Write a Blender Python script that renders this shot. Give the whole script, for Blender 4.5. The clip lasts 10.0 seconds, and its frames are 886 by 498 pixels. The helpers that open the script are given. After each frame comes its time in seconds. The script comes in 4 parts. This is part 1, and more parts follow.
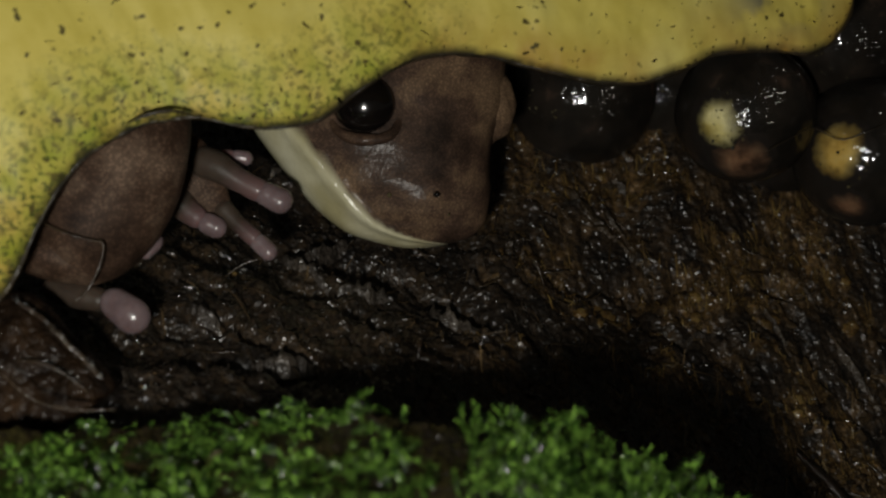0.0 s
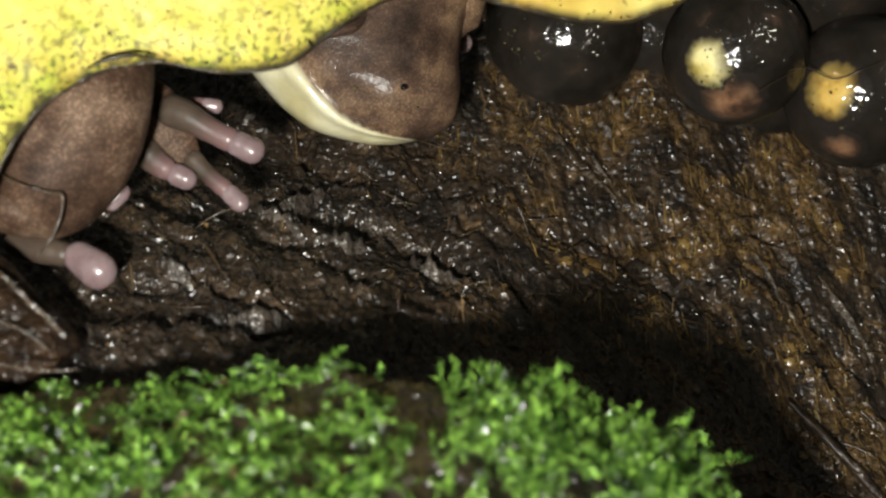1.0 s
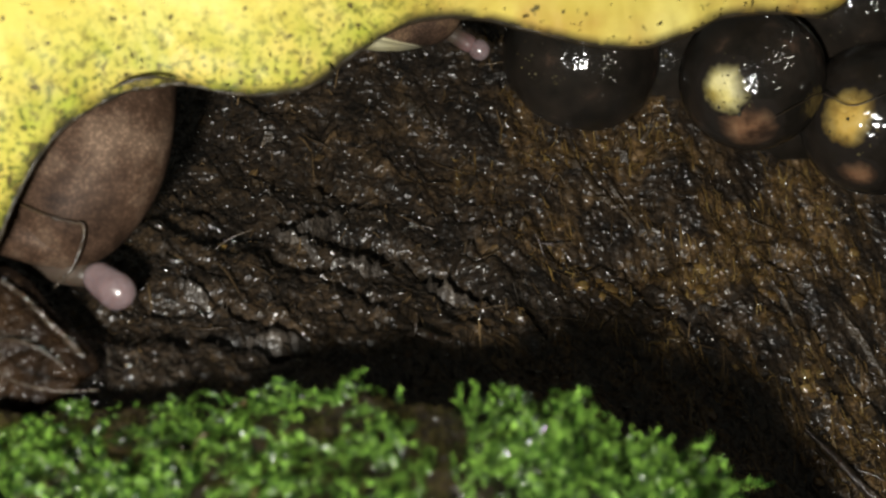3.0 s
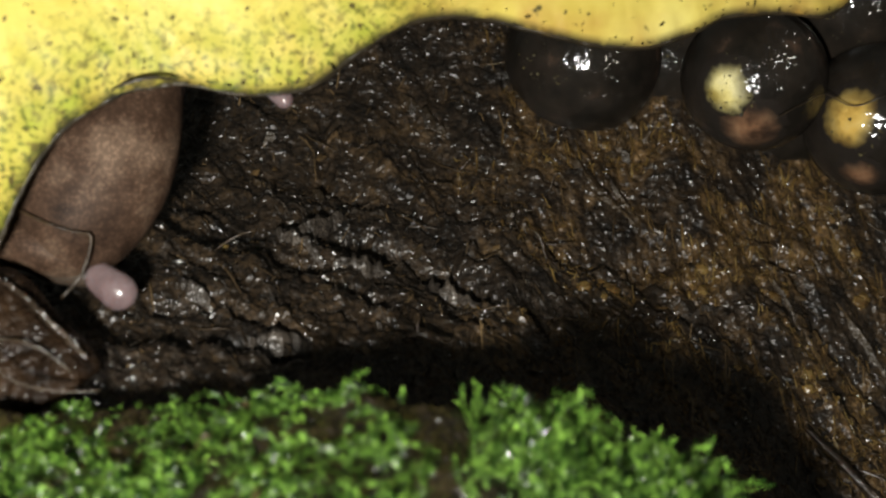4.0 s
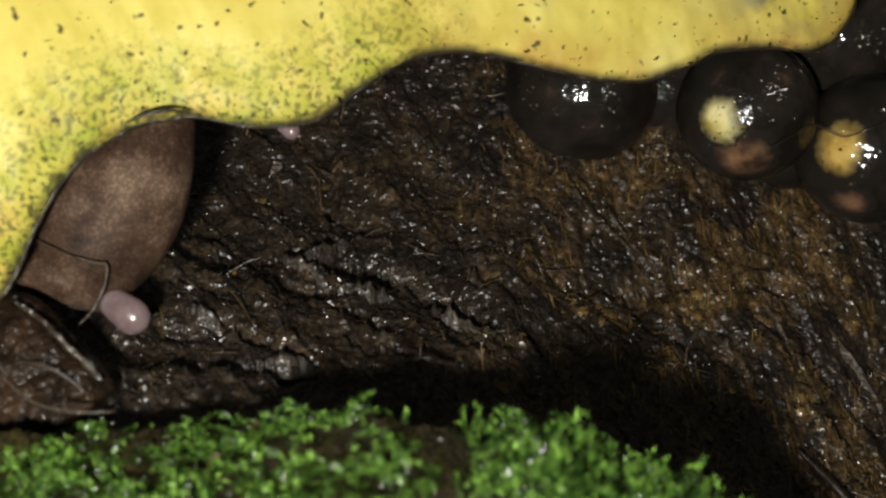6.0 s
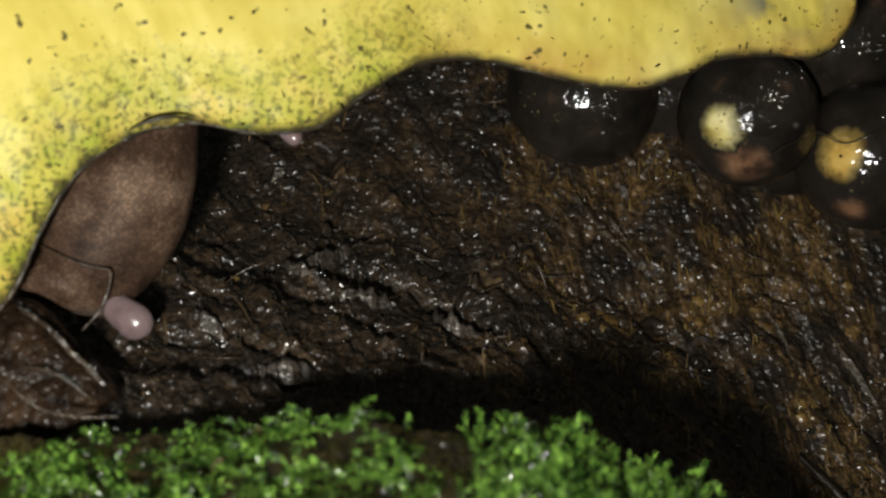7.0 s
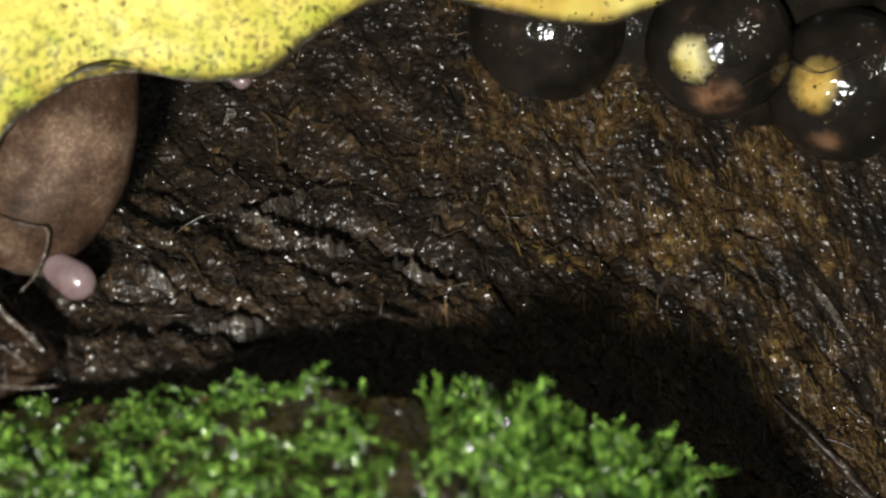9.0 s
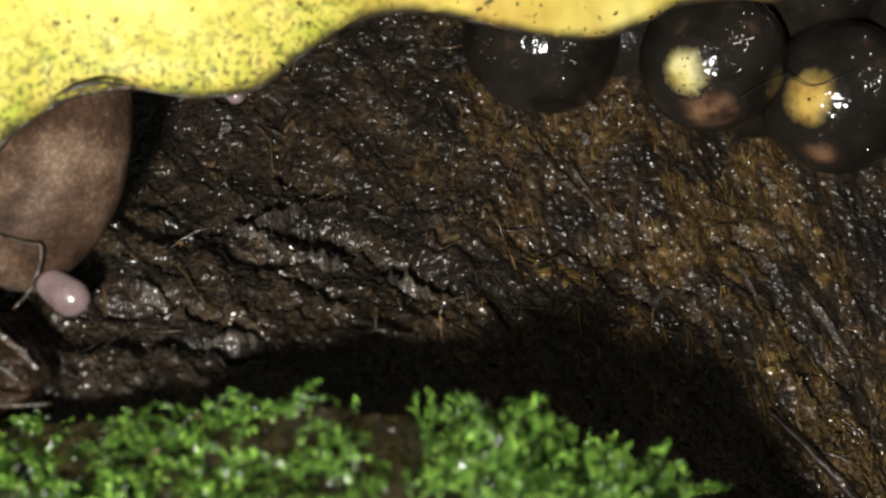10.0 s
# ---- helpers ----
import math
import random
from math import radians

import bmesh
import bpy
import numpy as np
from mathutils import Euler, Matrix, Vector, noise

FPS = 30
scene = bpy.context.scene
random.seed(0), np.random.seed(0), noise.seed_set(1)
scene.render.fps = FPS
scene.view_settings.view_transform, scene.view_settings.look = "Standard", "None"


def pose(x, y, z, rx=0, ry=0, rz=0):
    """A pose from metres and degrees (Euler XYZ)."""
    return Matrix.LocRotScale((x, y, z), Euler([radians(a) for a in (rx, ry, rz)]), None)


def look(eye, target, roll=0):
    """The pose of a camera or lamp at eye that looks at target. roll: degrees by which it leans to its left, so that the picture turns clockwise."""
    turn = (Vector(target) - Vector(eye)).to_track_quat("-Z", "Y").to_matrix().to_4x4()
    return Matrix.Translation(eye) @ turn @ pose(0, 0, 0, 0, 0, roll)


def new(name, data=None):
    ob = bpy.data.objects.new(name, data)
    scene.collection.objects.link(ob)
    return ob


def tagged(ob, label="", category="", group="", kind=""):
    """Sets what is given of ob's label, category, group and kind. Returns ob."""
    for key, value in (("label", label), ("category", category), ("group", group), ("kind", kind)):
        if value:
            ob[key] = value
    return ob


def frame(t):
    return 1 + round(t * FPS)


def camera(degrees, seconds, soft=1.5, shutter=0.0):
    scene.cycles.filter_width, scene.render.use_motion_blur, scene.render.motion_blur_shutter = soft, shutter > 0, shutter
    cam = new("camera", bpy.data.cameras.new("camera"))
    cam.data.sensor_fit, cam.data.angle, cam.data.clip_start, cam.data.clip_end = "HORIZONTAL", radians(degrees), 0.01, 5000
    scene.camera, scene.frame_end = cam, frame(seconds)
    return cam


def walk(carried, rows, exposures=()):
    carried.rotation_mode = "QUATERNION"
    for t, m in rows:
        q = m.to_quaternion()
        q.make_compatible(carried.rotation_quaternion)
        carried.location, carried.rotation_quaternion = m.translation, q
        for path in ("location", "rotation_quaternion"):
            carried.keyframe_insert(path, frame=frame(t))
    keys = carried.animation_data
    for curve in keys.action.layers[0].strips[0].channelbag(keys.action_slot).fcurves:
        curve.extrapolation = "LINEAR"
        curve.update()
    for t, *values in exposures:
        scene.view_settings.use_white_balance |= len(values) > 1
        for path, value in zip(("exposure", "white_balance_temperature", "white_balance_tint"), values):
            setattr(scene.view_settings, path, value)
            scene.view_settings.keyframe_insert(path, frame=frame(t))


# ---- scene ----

# A torch-lit nook on a rotting log at night, a few centimetres wide. Shapes are laid out in millimetres in a frame that
# leans down with the gaze (x right, y away, z up), which TILT turns into the world.
MM = 0.001
LEAN = 22.0
HEIGHT = 160.0
TILT = Matrix.Translation((0, 0, HEIGHT * MM)) @ Matrix.Rotation(radians(-LEAN), 4, "X")


# ---- camera ----
def shot(x, y, z, yaw, pitch, roll):
    turn = Matrix.Rotation(radians(yaw), 4, "Z") @ Matrix.Rotation(radians(pitch), 4, "X") @ Matrix.Rotation(radians(roll), 4, "Y")
    return TILT @ Matrix.Translation((x * MM, y * MM, z * MM)) @ turn @ Matrix.Rotation(radians(90), 4, "X")


cam = camera(34.0, 10.0, soft=2.4)
cam.data.dof.use_dof = True
cam.data.dof.focus_distance = 0.0752
cam.data.dof.aperture_fstop = 98.0
walk(cam, [
    (0.0, shot(0.133, -0.156, -0.325, 0.010, 0.122, -0.046)),
    (0.3, shot(0.20, 0.20, -0.30, -0.03, -0.05, 0.04)),
    (0.5, shot(0.426, 1.615, -0.195, -0.295, -1.681, 0.411)),
    (0.8, shot(0.55, 2.35, -0.15, -0.42, -2.55, 0.53)),
    (1.0, shot(0.561, 2.379, -0.136, -0.425, -2.103, 0.534)),
    (1.3, shot(0.46, 1.75, -0.18, -0.36, -0.55, 0.46)),
    (1.5, shot(0.402, 1.528, -0.197, -0.315, -0.266, 0.423)),
    (2.0, shot(0.329, 1.404, -0.193, -0.245, -0.438, 0.348)),
    (2.5, shot(0.220, 2.189, -0.233, -0.154, -1.071, 0.199)),
    (4.0, shot(0.090, 2.363, -0.133, -0.068, -1.157, 0.092)),
    (4.5, shot(0.159, 1.823, -0.130, -0.054, -0.597, 0.058)),
    (5.0, shot(0.164, 1.102, -0.044, -0.031, -0.406, 0.037)),
    (5.5, shot(0.110, 0.554, -0.050, -0.031, -0.294, 0.066)),
    (7.0, shot(-0.005, -0.053, -0.067, 0.005, 0.103, 0.010)),
    (7.5, shot(0, 0, 0, 0, 0, 0)),
    (8.0, shot(-0.043, 0.255, 0.035, -0.111, -0.424, 0.075)),
    (8.5, shot(0.187, 0.940, 0.400, -0.439, -1.463, 0.414)),
    (9.0, shot(0.757, 2.936, 1.254, -0.952, -3.205, 1.074)),
    (9.5, shot(1.007, 3.620, 1.557, -1.110, -3.636, 1.292)),
    (10.0, shot(0.986, 2.979, 1.545, -0.987, -2.893, 1.242)),
], exposures=[(0.0, -1.3), (0.3, -1.1), (0.5, -0.15), (0.85, 0.95), (1.0, 0.72), (1.3, 0.0), (1.5, -0.1), (2.5, 0.22), (4.0, 0.33),
              (4.5, 0.18), (5.5, 0.15), (7.0, 0.0), (8.0, 0.0), (8.5, 0.1), (9.0, 0.5), (10.0, 0.55)])

# ---- light: a small torch held beside the lens, and next to no night sky ----
world = bpy.data.worlds.new("night")
world.use_nodes = True
world.node_tree.nodes["Background"].inputs["Color"].default_value = (0.95, 0.95, 0.80, 1)
world.node_tree.nodes["Background"].inputs["Strength"].default_value = 0.04
scene.world = world
torch = bpy.data.lights.new("torch", "SPOT")
torch.energy, torch.shadow_soft_size, torch.spot_size, torch.spot_blend = 0.235, 0.0020, radians(75), 0.6
torch.color = (1.0, 0.985, 0.905)
torch_lamp = new("torch_light", torch)
torch_lamp.matrix_world = TILT @ look((-0.0070, -0.004, -0.0092), (0.0015, 0.070, 0.001))


# ---- numbers: noise on grids ----
TABLE = np.random.RandomState(7).rand(256, 256)


def grain(x, y, shift=0):
    """Smooth value noise, 0 to 1."""
    x, y = np.asarray(x, float) + 37.3 * shift + 500.0, np.asarray(y, float) + 71.9 * shift + 500.0
    i, j = np.floor(x).astype(int), np.floor(y).astype(int)
    u, v = x - i, y - j
    u, v = u * u * (3 - 2 * u), v * v * (3 - 2 * v)
    a, b = TABLE[i % 256, j % 256], TABLE[(i + 1) % 256, j % 256]
    c, d = TABLE[i % 256, (j + 1) % 256], TABLE[(i + 1) % 256, (j + 1) % 256]
    return (a * (1 - u) + b * u) * (1 - v) + (c * (1 - u) + d * u) * v


def rough(x, y, octaves=4, shift=0):
    """Noise at several scales, about -1 to 1."""
    total, size = 0.0, 1.0
    for k in range(octaves):
        total = total + (grain(x, y, shift + k) * 2 - 1) * size
        x, y, size = np.asarray(x) * 2.03, np.asarray(y) * 2.03, size * 0.5
    return total


# ---- objects ----
def mesh_of(name, verts, faces, material, smooth=True):
    me = bpy.data.meshes.new(name)
    me.from_pydata([tuple(v) for v in (np.asarray(verts, float) * MM).tolist()], [], faces)
    if material:
        me.materials.append(material)
    if smooth:
        me.polygons.foreach_set("use_smooth", [True] * len(me.polygons))
    me.update()
    return me


def thing(name, verts, faces, material, label, category, kind="", group="", smooth=True):
    ob = new(name, mesh_of(name, verts, faces, material, smooth) if verts is not None else None)
    ob.matrix_world = TILT
    return tagged(ob, label, category, group, kind)


def part(name, shape, material, parent, label="", pivot=(0, 0, 0), smooth=True, kind=""):
    """A mesh under a thing or part; pivot: its origin in the parent's frame, in millimetres."""
    verts, faces = shape
    ob = new(name, mesh_of(name, np.asarray(verts, float) - np.array(pivot), faces, material, smooth))
    ob.parent = parent
    ob.location = Vector(pivot) * MM
    return tagged(ob, label, kind=kind)


def under(parent_pivot, shape):
    """A shape in the frame of a part whose origin is parent_pivot."""
    return np.asarray(shape[0], float) - np.array(parent_pivot), shape[1]


def join(shapes):
    verts, faces, n = [], [], 0
    for v, f in shapes:
        verts.append(np.asarray(v, float))
        faces += [tuple(k + n for k in face) for face in f]
        n += len(v)
    return np.concatenate(verts), faces


def sheet(nx, ny):
    i, j = np.meshgrid(np.arange(nx - 1), np.arange(ny - 1))
    a = (j * nx + i).ravel()
    return np.stack([a, a + 1, a + nx + 1, a + nx], 1).tolist()


def curve_points(points, n):
    """A smooth line through points, in n steps."""
    p = np.asarray(points, float)
    p = np.concatenate([[2 * p[0] - p[1]], p, [2 * p[-1] - p[-2]]])
    out = []
    for t in np.linspace(0, len(points) - 1 - 1e-9, n):
        k, u = int(t), t - int(t)
        a, b, c, d = p[k], p[k + 1], p[k + 2], p[k + 3]
        out.append(0.5 * (2 * b + (c - a) * u + (2 * a - 5 * b + 4 * c - d) * u * u + (3 * b - a - 3 * c + d) * u ** 3))
    return np.array(out)


def tube(points, radii, n=12, steps=24, flat=1.0, lumps=0.0, seed=0, round_ends=True):
    """A tapered tube along a smooth line; flat squeezes it towards and away from the eye."""
    line = curve_points(points, steps)
    r = np.interp(np.linspace(0, 1, steps), np.linspace(0, 1, len(radii)), radii)
    if round_ends:
        length = np.concatenate([[0], np.cumsum(np.linalg.norm(np.diff(line, axis=0), axis=1))])
        for near, cap in ((length, r[0]), (length[-1] - length, r[-1])):
            r = r * np.sqrt(np.clip(1 - np.clip(1 - near / max(cap, 1e-6), 0, 1) ** 2, 0.0004, 1))
    verts = []
    for k in range(steps):
        d = line[min(k + 1, steps - 1)] - line[max(k - 1, 0)]
        d = d / (np.linalg.norm(d) + 1e-9)
        ref = np.array([0, 1.0, 0]) if abs(d[1]) < 0.9 else np.array([0, 0, 1.0])
        side = np.cross(d, ref)
        side /= np.linalg.norm(side)
        up = np.cross(side, d)
        for a in range(n):
            t = 2 * math.pi * a / n
            s = r[k] * (1 + lumps * (float(grain(k * 0.35 + seed * 9, a * 0.9, seed)) - 0.5))
            verts.append(line[k] + side * math.cos(t) * s + up * math.sin(t) * s * flat)
    faces = [(k * n + a, k * n + (a + 1) % n, (k + 1) * n + (a + 1) % n, (k + 1) * n + a) for k in range(steps - 1) for a in range(n)]
    faces += [tuple(range(n))[::-1], tuple((steps - 1) * n + a for a in range(n))]
    return np.array(verts), faces


def ball(centre, radii, rings=16, segs=24, lumps=0.0, seed=0):
    verts = []
    for i in range(rings + 1):
        th = math.pi * i / rings
        for j in range(segs):
            ph = 2 * math.pi * j / segs
            d = np.array([math.sin(th) * math.cos(ph), math.cos(th), math.sin(th) * math.sin(ph)])
            k = 1 + lumps * (noise.noise(Vector(d * 2.3) + Vector((seed * 3.1, seed, 0))))
            verts.append(np.array(centre) + d * np.array(radii) * k)
    faces = [(i * segs + j, i * segs + (j + 1) % segs, (i + 1) * segs + (j + 1) % segs, (i + 1) * segs + j) for i in range(rings) for j in range(segs)]
    return np.array(verts), faces


# ---- materials ----
def material(name, colors, scale=300.0, rough_=0.5, bump=0.3, bump_scale=2000.0, spec=0.5, coat=0.0, spread=(0.3, 0.7), island=0.0,
             subsurface=0.0, stretch=(1, 1, 1), bump_depth=0.0001, detail=6.0, anchored=False, glint=None):
    """Two or three colours mixed by noise at one scale, relief at another; glint: the scale, depth and gloss of a wet film over it."""
    m = bpy.data.materials.new(name)
    m.use_nodes = True
    t = m.node_tree
    n, b = t.nodes, t.nodes["Principled BSDF"]
    co = n.new("ShaderNodeTexCoord")
    mp = n.new("ShaderNodeMapping")
    mp.inputs["Scale"].default_value = stretch
    place = n.new("ShaderNodeNewGeometry")
    t.links.new(place.outputs["Position"] if anchored else co.outputs["Object"], mp.inputs["Vector"])
    tex = n.new("ShaderNodeTexNoise")
    tex.inputs["Scale"].default_value, tex.inputs["Detail"].default_value, tex.inputs["Roughness"].default_value = scale, detail, 0.62
    t.links.new(mp.outputs["Vector"], tex.inputs["Vector"])
    ramp = n.new("ShaderNodeValToRGB")
    el = ramp.color_ramp.elements
    el[0].position, el[1].position = spread
    el[0].color, el[1].color = (*colors[0], 1), (*colors[-1], 1)
    if len(colors) == 3:
        el.new(sum(spread) / 2).color = (*colors[1], 1)
    value = tex.outputs["Fac"]
    if island:
        geo = n.new("ShaderNodeNewGeometry")
        mix = n.new("ShaderNodeMix")
        mix.inputs[0].default_value = island
        t.links.new(value, mix.inputs[2])
        t.links.new(geo.outputs["Random Per Island"], mix.inputs[3])
        value = mix.outputs[0]
    t.links.new(value, ramp.inputs["Fac"])
    t.links.new(ramp.outputs["Color"], b.inputs["Base Color"])
    fine = n.new("ShaderNodeTexNoise")
    fine.inputs["Scale"].default_value, fine.inputs["Detail"].default_value = bump_scale, 4.0
    t.links.new(mp.outputs["Vector"], fine.inputs["Vector"])
    bm_ = n.new("ShaderNodeBump")
    bm_.inputs["Strength"].default_value, bm_.inputs["Distance"].default_value = bump, bump_depth
    t.links.new(fine.outputs["Fac"], bm_.inputs["Height"])
    t.links.new(bm_.outputs["Normal"], b.inputs["Normal"])
    t.links.new(bm_.outputs["Normal"], b.inputs["Coat Normal"])
    b.inputs["Roughness"].default_value = rough_
    b.inputs["Specular IOR Level"].default_value = spec
    b.inputs["Coat Weight"].default_value = coat
    b.inputs["Coat Roughness"].default_value = 0.16
    if glint:
        wet = n.new("ShaderNodeTexNoise")
        wet.inputs["Scale"].default_value, wet.inputs["Detail"].default_value = glint[0], 1.0
        t.links.new(mp.outputs["Vector"], wet.inputs["Vector"])
        film = n.new("ShaderNodeBump")
        film.inputs["Strength"].default_value, film.inputs["Distance"].default_value = 1.0, glint[1]
        t.links.new(wet.outputs["Fac"], film.inputs["Height"])
        t.links.new(film.outputs["Normal"], b.inputs["Coat Normal"])
        b.inputs["Coat Roughness"].default_value = glint[2]
    if subsurface:
        b.inputs["Subsurface Weight"].default_value = subsurface
        b.inputs["Subsurface Radius"].default_value = (0.0008, 0.0004, 0.0003)
        b.inputs["Subsurface Scale"].default_value = 1.0
    return m


def skin_material(name, dark, mid, light, grains=7000.0, coat=0.25, blotch=260.0):
    """Moist frog skin: blotches, and pale grains set close together."""
    m = material(name, (dark, mid, light), blotch, 0.6, 0.35, 5200.0, 0.14, coat, (0.36, 0.64), bump_depth=0.00006)
    t = m.node_tree
    n, b = t.nodes, t.nodes["Principled BSDF"]
    vor = n.new("ShaderNodeTexVoronoi")
    vor.inputs["Scale"].default_value = grains
    co = n.new("ShaderNodeTexCoord")
    t.links.new(co.outputs["Object"], vor.inputs["Vector"])
    ramp = n.new("ShaderNodeValToRGB")
    ramp.color_ramp.elements[0].position, ramp.color_ramp.elements[1].position = 0.05, 0.55
    ramp.color_ramp.elements[0].color, ramp.color_ramp.elements[1].color = (1.75, 1.68, 1.62, 1), (0.62, 0.60, 0.59, 1)
    t.links.new(vor.outputs["Distance"], ramp.inputs["Fac"])
    mul = n.new("ShaderNodeMix")
    mul.data_type, mul.blend_type = "RGBA", "MULTIPLY"
    mul.inputs[0].default_value = 0.8
    old = b.inputs["Base Color"].links[0].from_socket
    t.links.new(old, mul.inputs[6])
    t.links.new(ramp.outputs["Color"], mul.inputs[7])
    t.links.new(mul.outputs[2], b.inputs["Base Color"])
    return m


def peat_over(m):
    """Orange rotten peat over the bark where the attribute 'peat' says."""
    t = m.node_tree
    n, b = t.nodes, t.nodes["Principled BSDF"]
    at = n.new("ShaderNodeAttribute")
    at.attribute_name = "peat"
    tex = n.new("ShaderNodeTexNoise")
    tex.inputs["Scale"].default_value, tex.inputs["Detail"].default_value = 1300.0, 6.0
    co = n.new("ShaderNodeTexCoord")
    t.links.new(co.outputs["Object"], tex.inputs["Vector"])
    r = n.new("ShaderNodeMapRange")
    r.inputs["From Min"].default_value, r.inputs["From Max"].default_value = 0.28, 0.72
    t.links.new(tex.outputs["Fac"], r.inputs["Value"])
    k = n.new("ShaderNodeMath")
    k.operation = "MULTIPLY"
    t.links.new(at.outputs["Fac"], k.inputs[0])
    t.links.new(r.outputs["Result"], k.inputs[1])
    mix = n.new("ShaderNodeMix")
    mix.data_type = "RGBA"
    t.links.new(k.outputs[0], mix.inputs[0])
    t.links.new(b.inputs["Base Color"].links[0].from_socket, mix.inputs[6])
    mix.inputs[7].default_value = (0.125, 0.072, 0.026, 1)
    t.links.new(mix.outputs[2], b.inputs["Base Color"])
    return m


def flecked(m, scale, low, high):
    """Fine light and dark crumbs over a surface's colour."""
    t = m.node_tree
    n, b = t.nodes, t.nodes["Principled BSDF"]
    co = n.new("ShaderNodeTexCoord")
    tex = n.new("ShaderNodeTexNoise")
    tex.inputs["Scale"].default_value, tex.inputs["Detail"].default_value, tex.inputs["Roughness"].default_value = scale, 5.0, 0.65
    t.links.new(co.outputs["Object"], tex.inputs["Vector"])
    r = n.new("ShaderNodeMapRange")
    r.inputs["From Min"].default_value, r.inputs["From Max"].default_value = 0.36, 0.66
    r.inputs["To Min"].default_value, r.inputs["To Max"].default_value = low, high
    t.links.new(tex.outputs["Fac"], r.inputs["Value"])
    mul = n.new("ShaderNodeMix")
    mul.data_type, mul.blend_type = "RGBA", "MULTIPLY"
    mul.inputs[0].default_value = 1.0
    t.links.new(b.inputs["Base Color"].links[0].from_socket, mul.inputs[6])
    t.links.new(r.outputs["Result"], mul.inputs[7])
    t.links.new(mul.outputs[2], b.inputs["Base Color"])
    return m


def leaf_material():
    """Yellow dying leaf: mottled, specked, with algae and browning along its margin (the attribute 'margin' is the distance to it in mm)."""
    m = material("yellow_leaf", ((0.58, 0.46, 0.07), (0.70, 0.58, 0.13), (0.76, 0.66, 0.20)), 160.0, 0.50, 0.2, 1600.0, 0.3, 0.0, (0.3, 0.72), bump_depth=0.00012)
    t = m.node_tree
    n, b = t.nodes, t.nodes["Principled BSDF"]
    co = n.new("ShaderNodeTexCoord")
    base = b.inputs["Base Color"].links[0].from_socket
    at = n.new("ShaderNodeAttribute")
    at.attribute_name = "margin"
    al = n.new("ShaderNodeAttribute")
    al.attribute_name = "algae"

    def layer(base, color, fac):
        mix = n.new("ShaderNodeMix")
        mix.data_type = "RGBA"
        t.links.new(fac, mix.inputs[0])
        t.links.new(base, mix.inputs[6])
        mix.inputs[7].default_value = (*color, 1)
        return mix.outputs[2]

    def noise_over(scale, low, high, detail=3.0):
        tex = n.new("ShaderNodeTexNoise")
        tex.inputs["Scale"].default_value, tex.inputs["Detail"].default_value = scale, detail
        t.links.new(co.outputs["Object"], tex.inputs["Vector"])
        r = n.new("ShaderNodeMapRange")
        r.inputs["From Min"].default_value, r.inputs["From Max"].default_value = low, high
        t.links.new(tex.outputs["Fac"], r.inputs["Value"])
        return r.outputs["Result"]

    def times(a, c):
        k = n.new("ShaderNodeMath")
        k.operation = "MULTIPLY"
        t.links.new(a, k.inputs[0])
        t.links.new(c, k.inputs[1])
        return k.outputs[0]

    def near(width, node):
        r = n.new("ShaderNodeMapRange")
        r.inputs["From Min"].default_value, r.inputs["From Max"].default_value = width, 0.0
        t.links.new(node.outputs["Fac"], r.inputs["Value"])
        return r.outputs["Result"]

    base = layer(base, (0.42, 0.24, 0.045), times(near(2.6, at), noise_over(420.0, 0.30, 0.66, 6.0)))
    base = layer(base, (0.30, 0.36, 0.03), times(al.outputs["Fac"], noise_over(700.0, 0.30, 0.66, 6.0)))
    base = layer(base, (0.06, 0.085, 0.012), times(al.outputs["Fac"], noise_over(4200.0, 0.51, 0.62)))
    base = layer(base, (0.16, 0.13, 0.03), times(al.outputs["Fac"], noise_over(2400.0, 0.56, 0.66, 2.0)))
    bl = n.new("ShaderNodeAttribute")
    bl.attribute_name = "blotch"
    base = layer(base, (0.16, 0.16, 0.14), times(bl.outputs["Fac"], noise_over(420.0, 0.42, 0.54, 3.0)))
    base = layer(base, (0.10, 0.08, 0.02), noise_over(1900.0, 0.685, 0.74, 1.0))
    base = layer(base, (0.035, 0.03, 0.02), times(near(0.42, at), noise_over(900.0, 0.25, 0.5)))
    t.links.new(base, b.inputs["Base Color"])
    return m


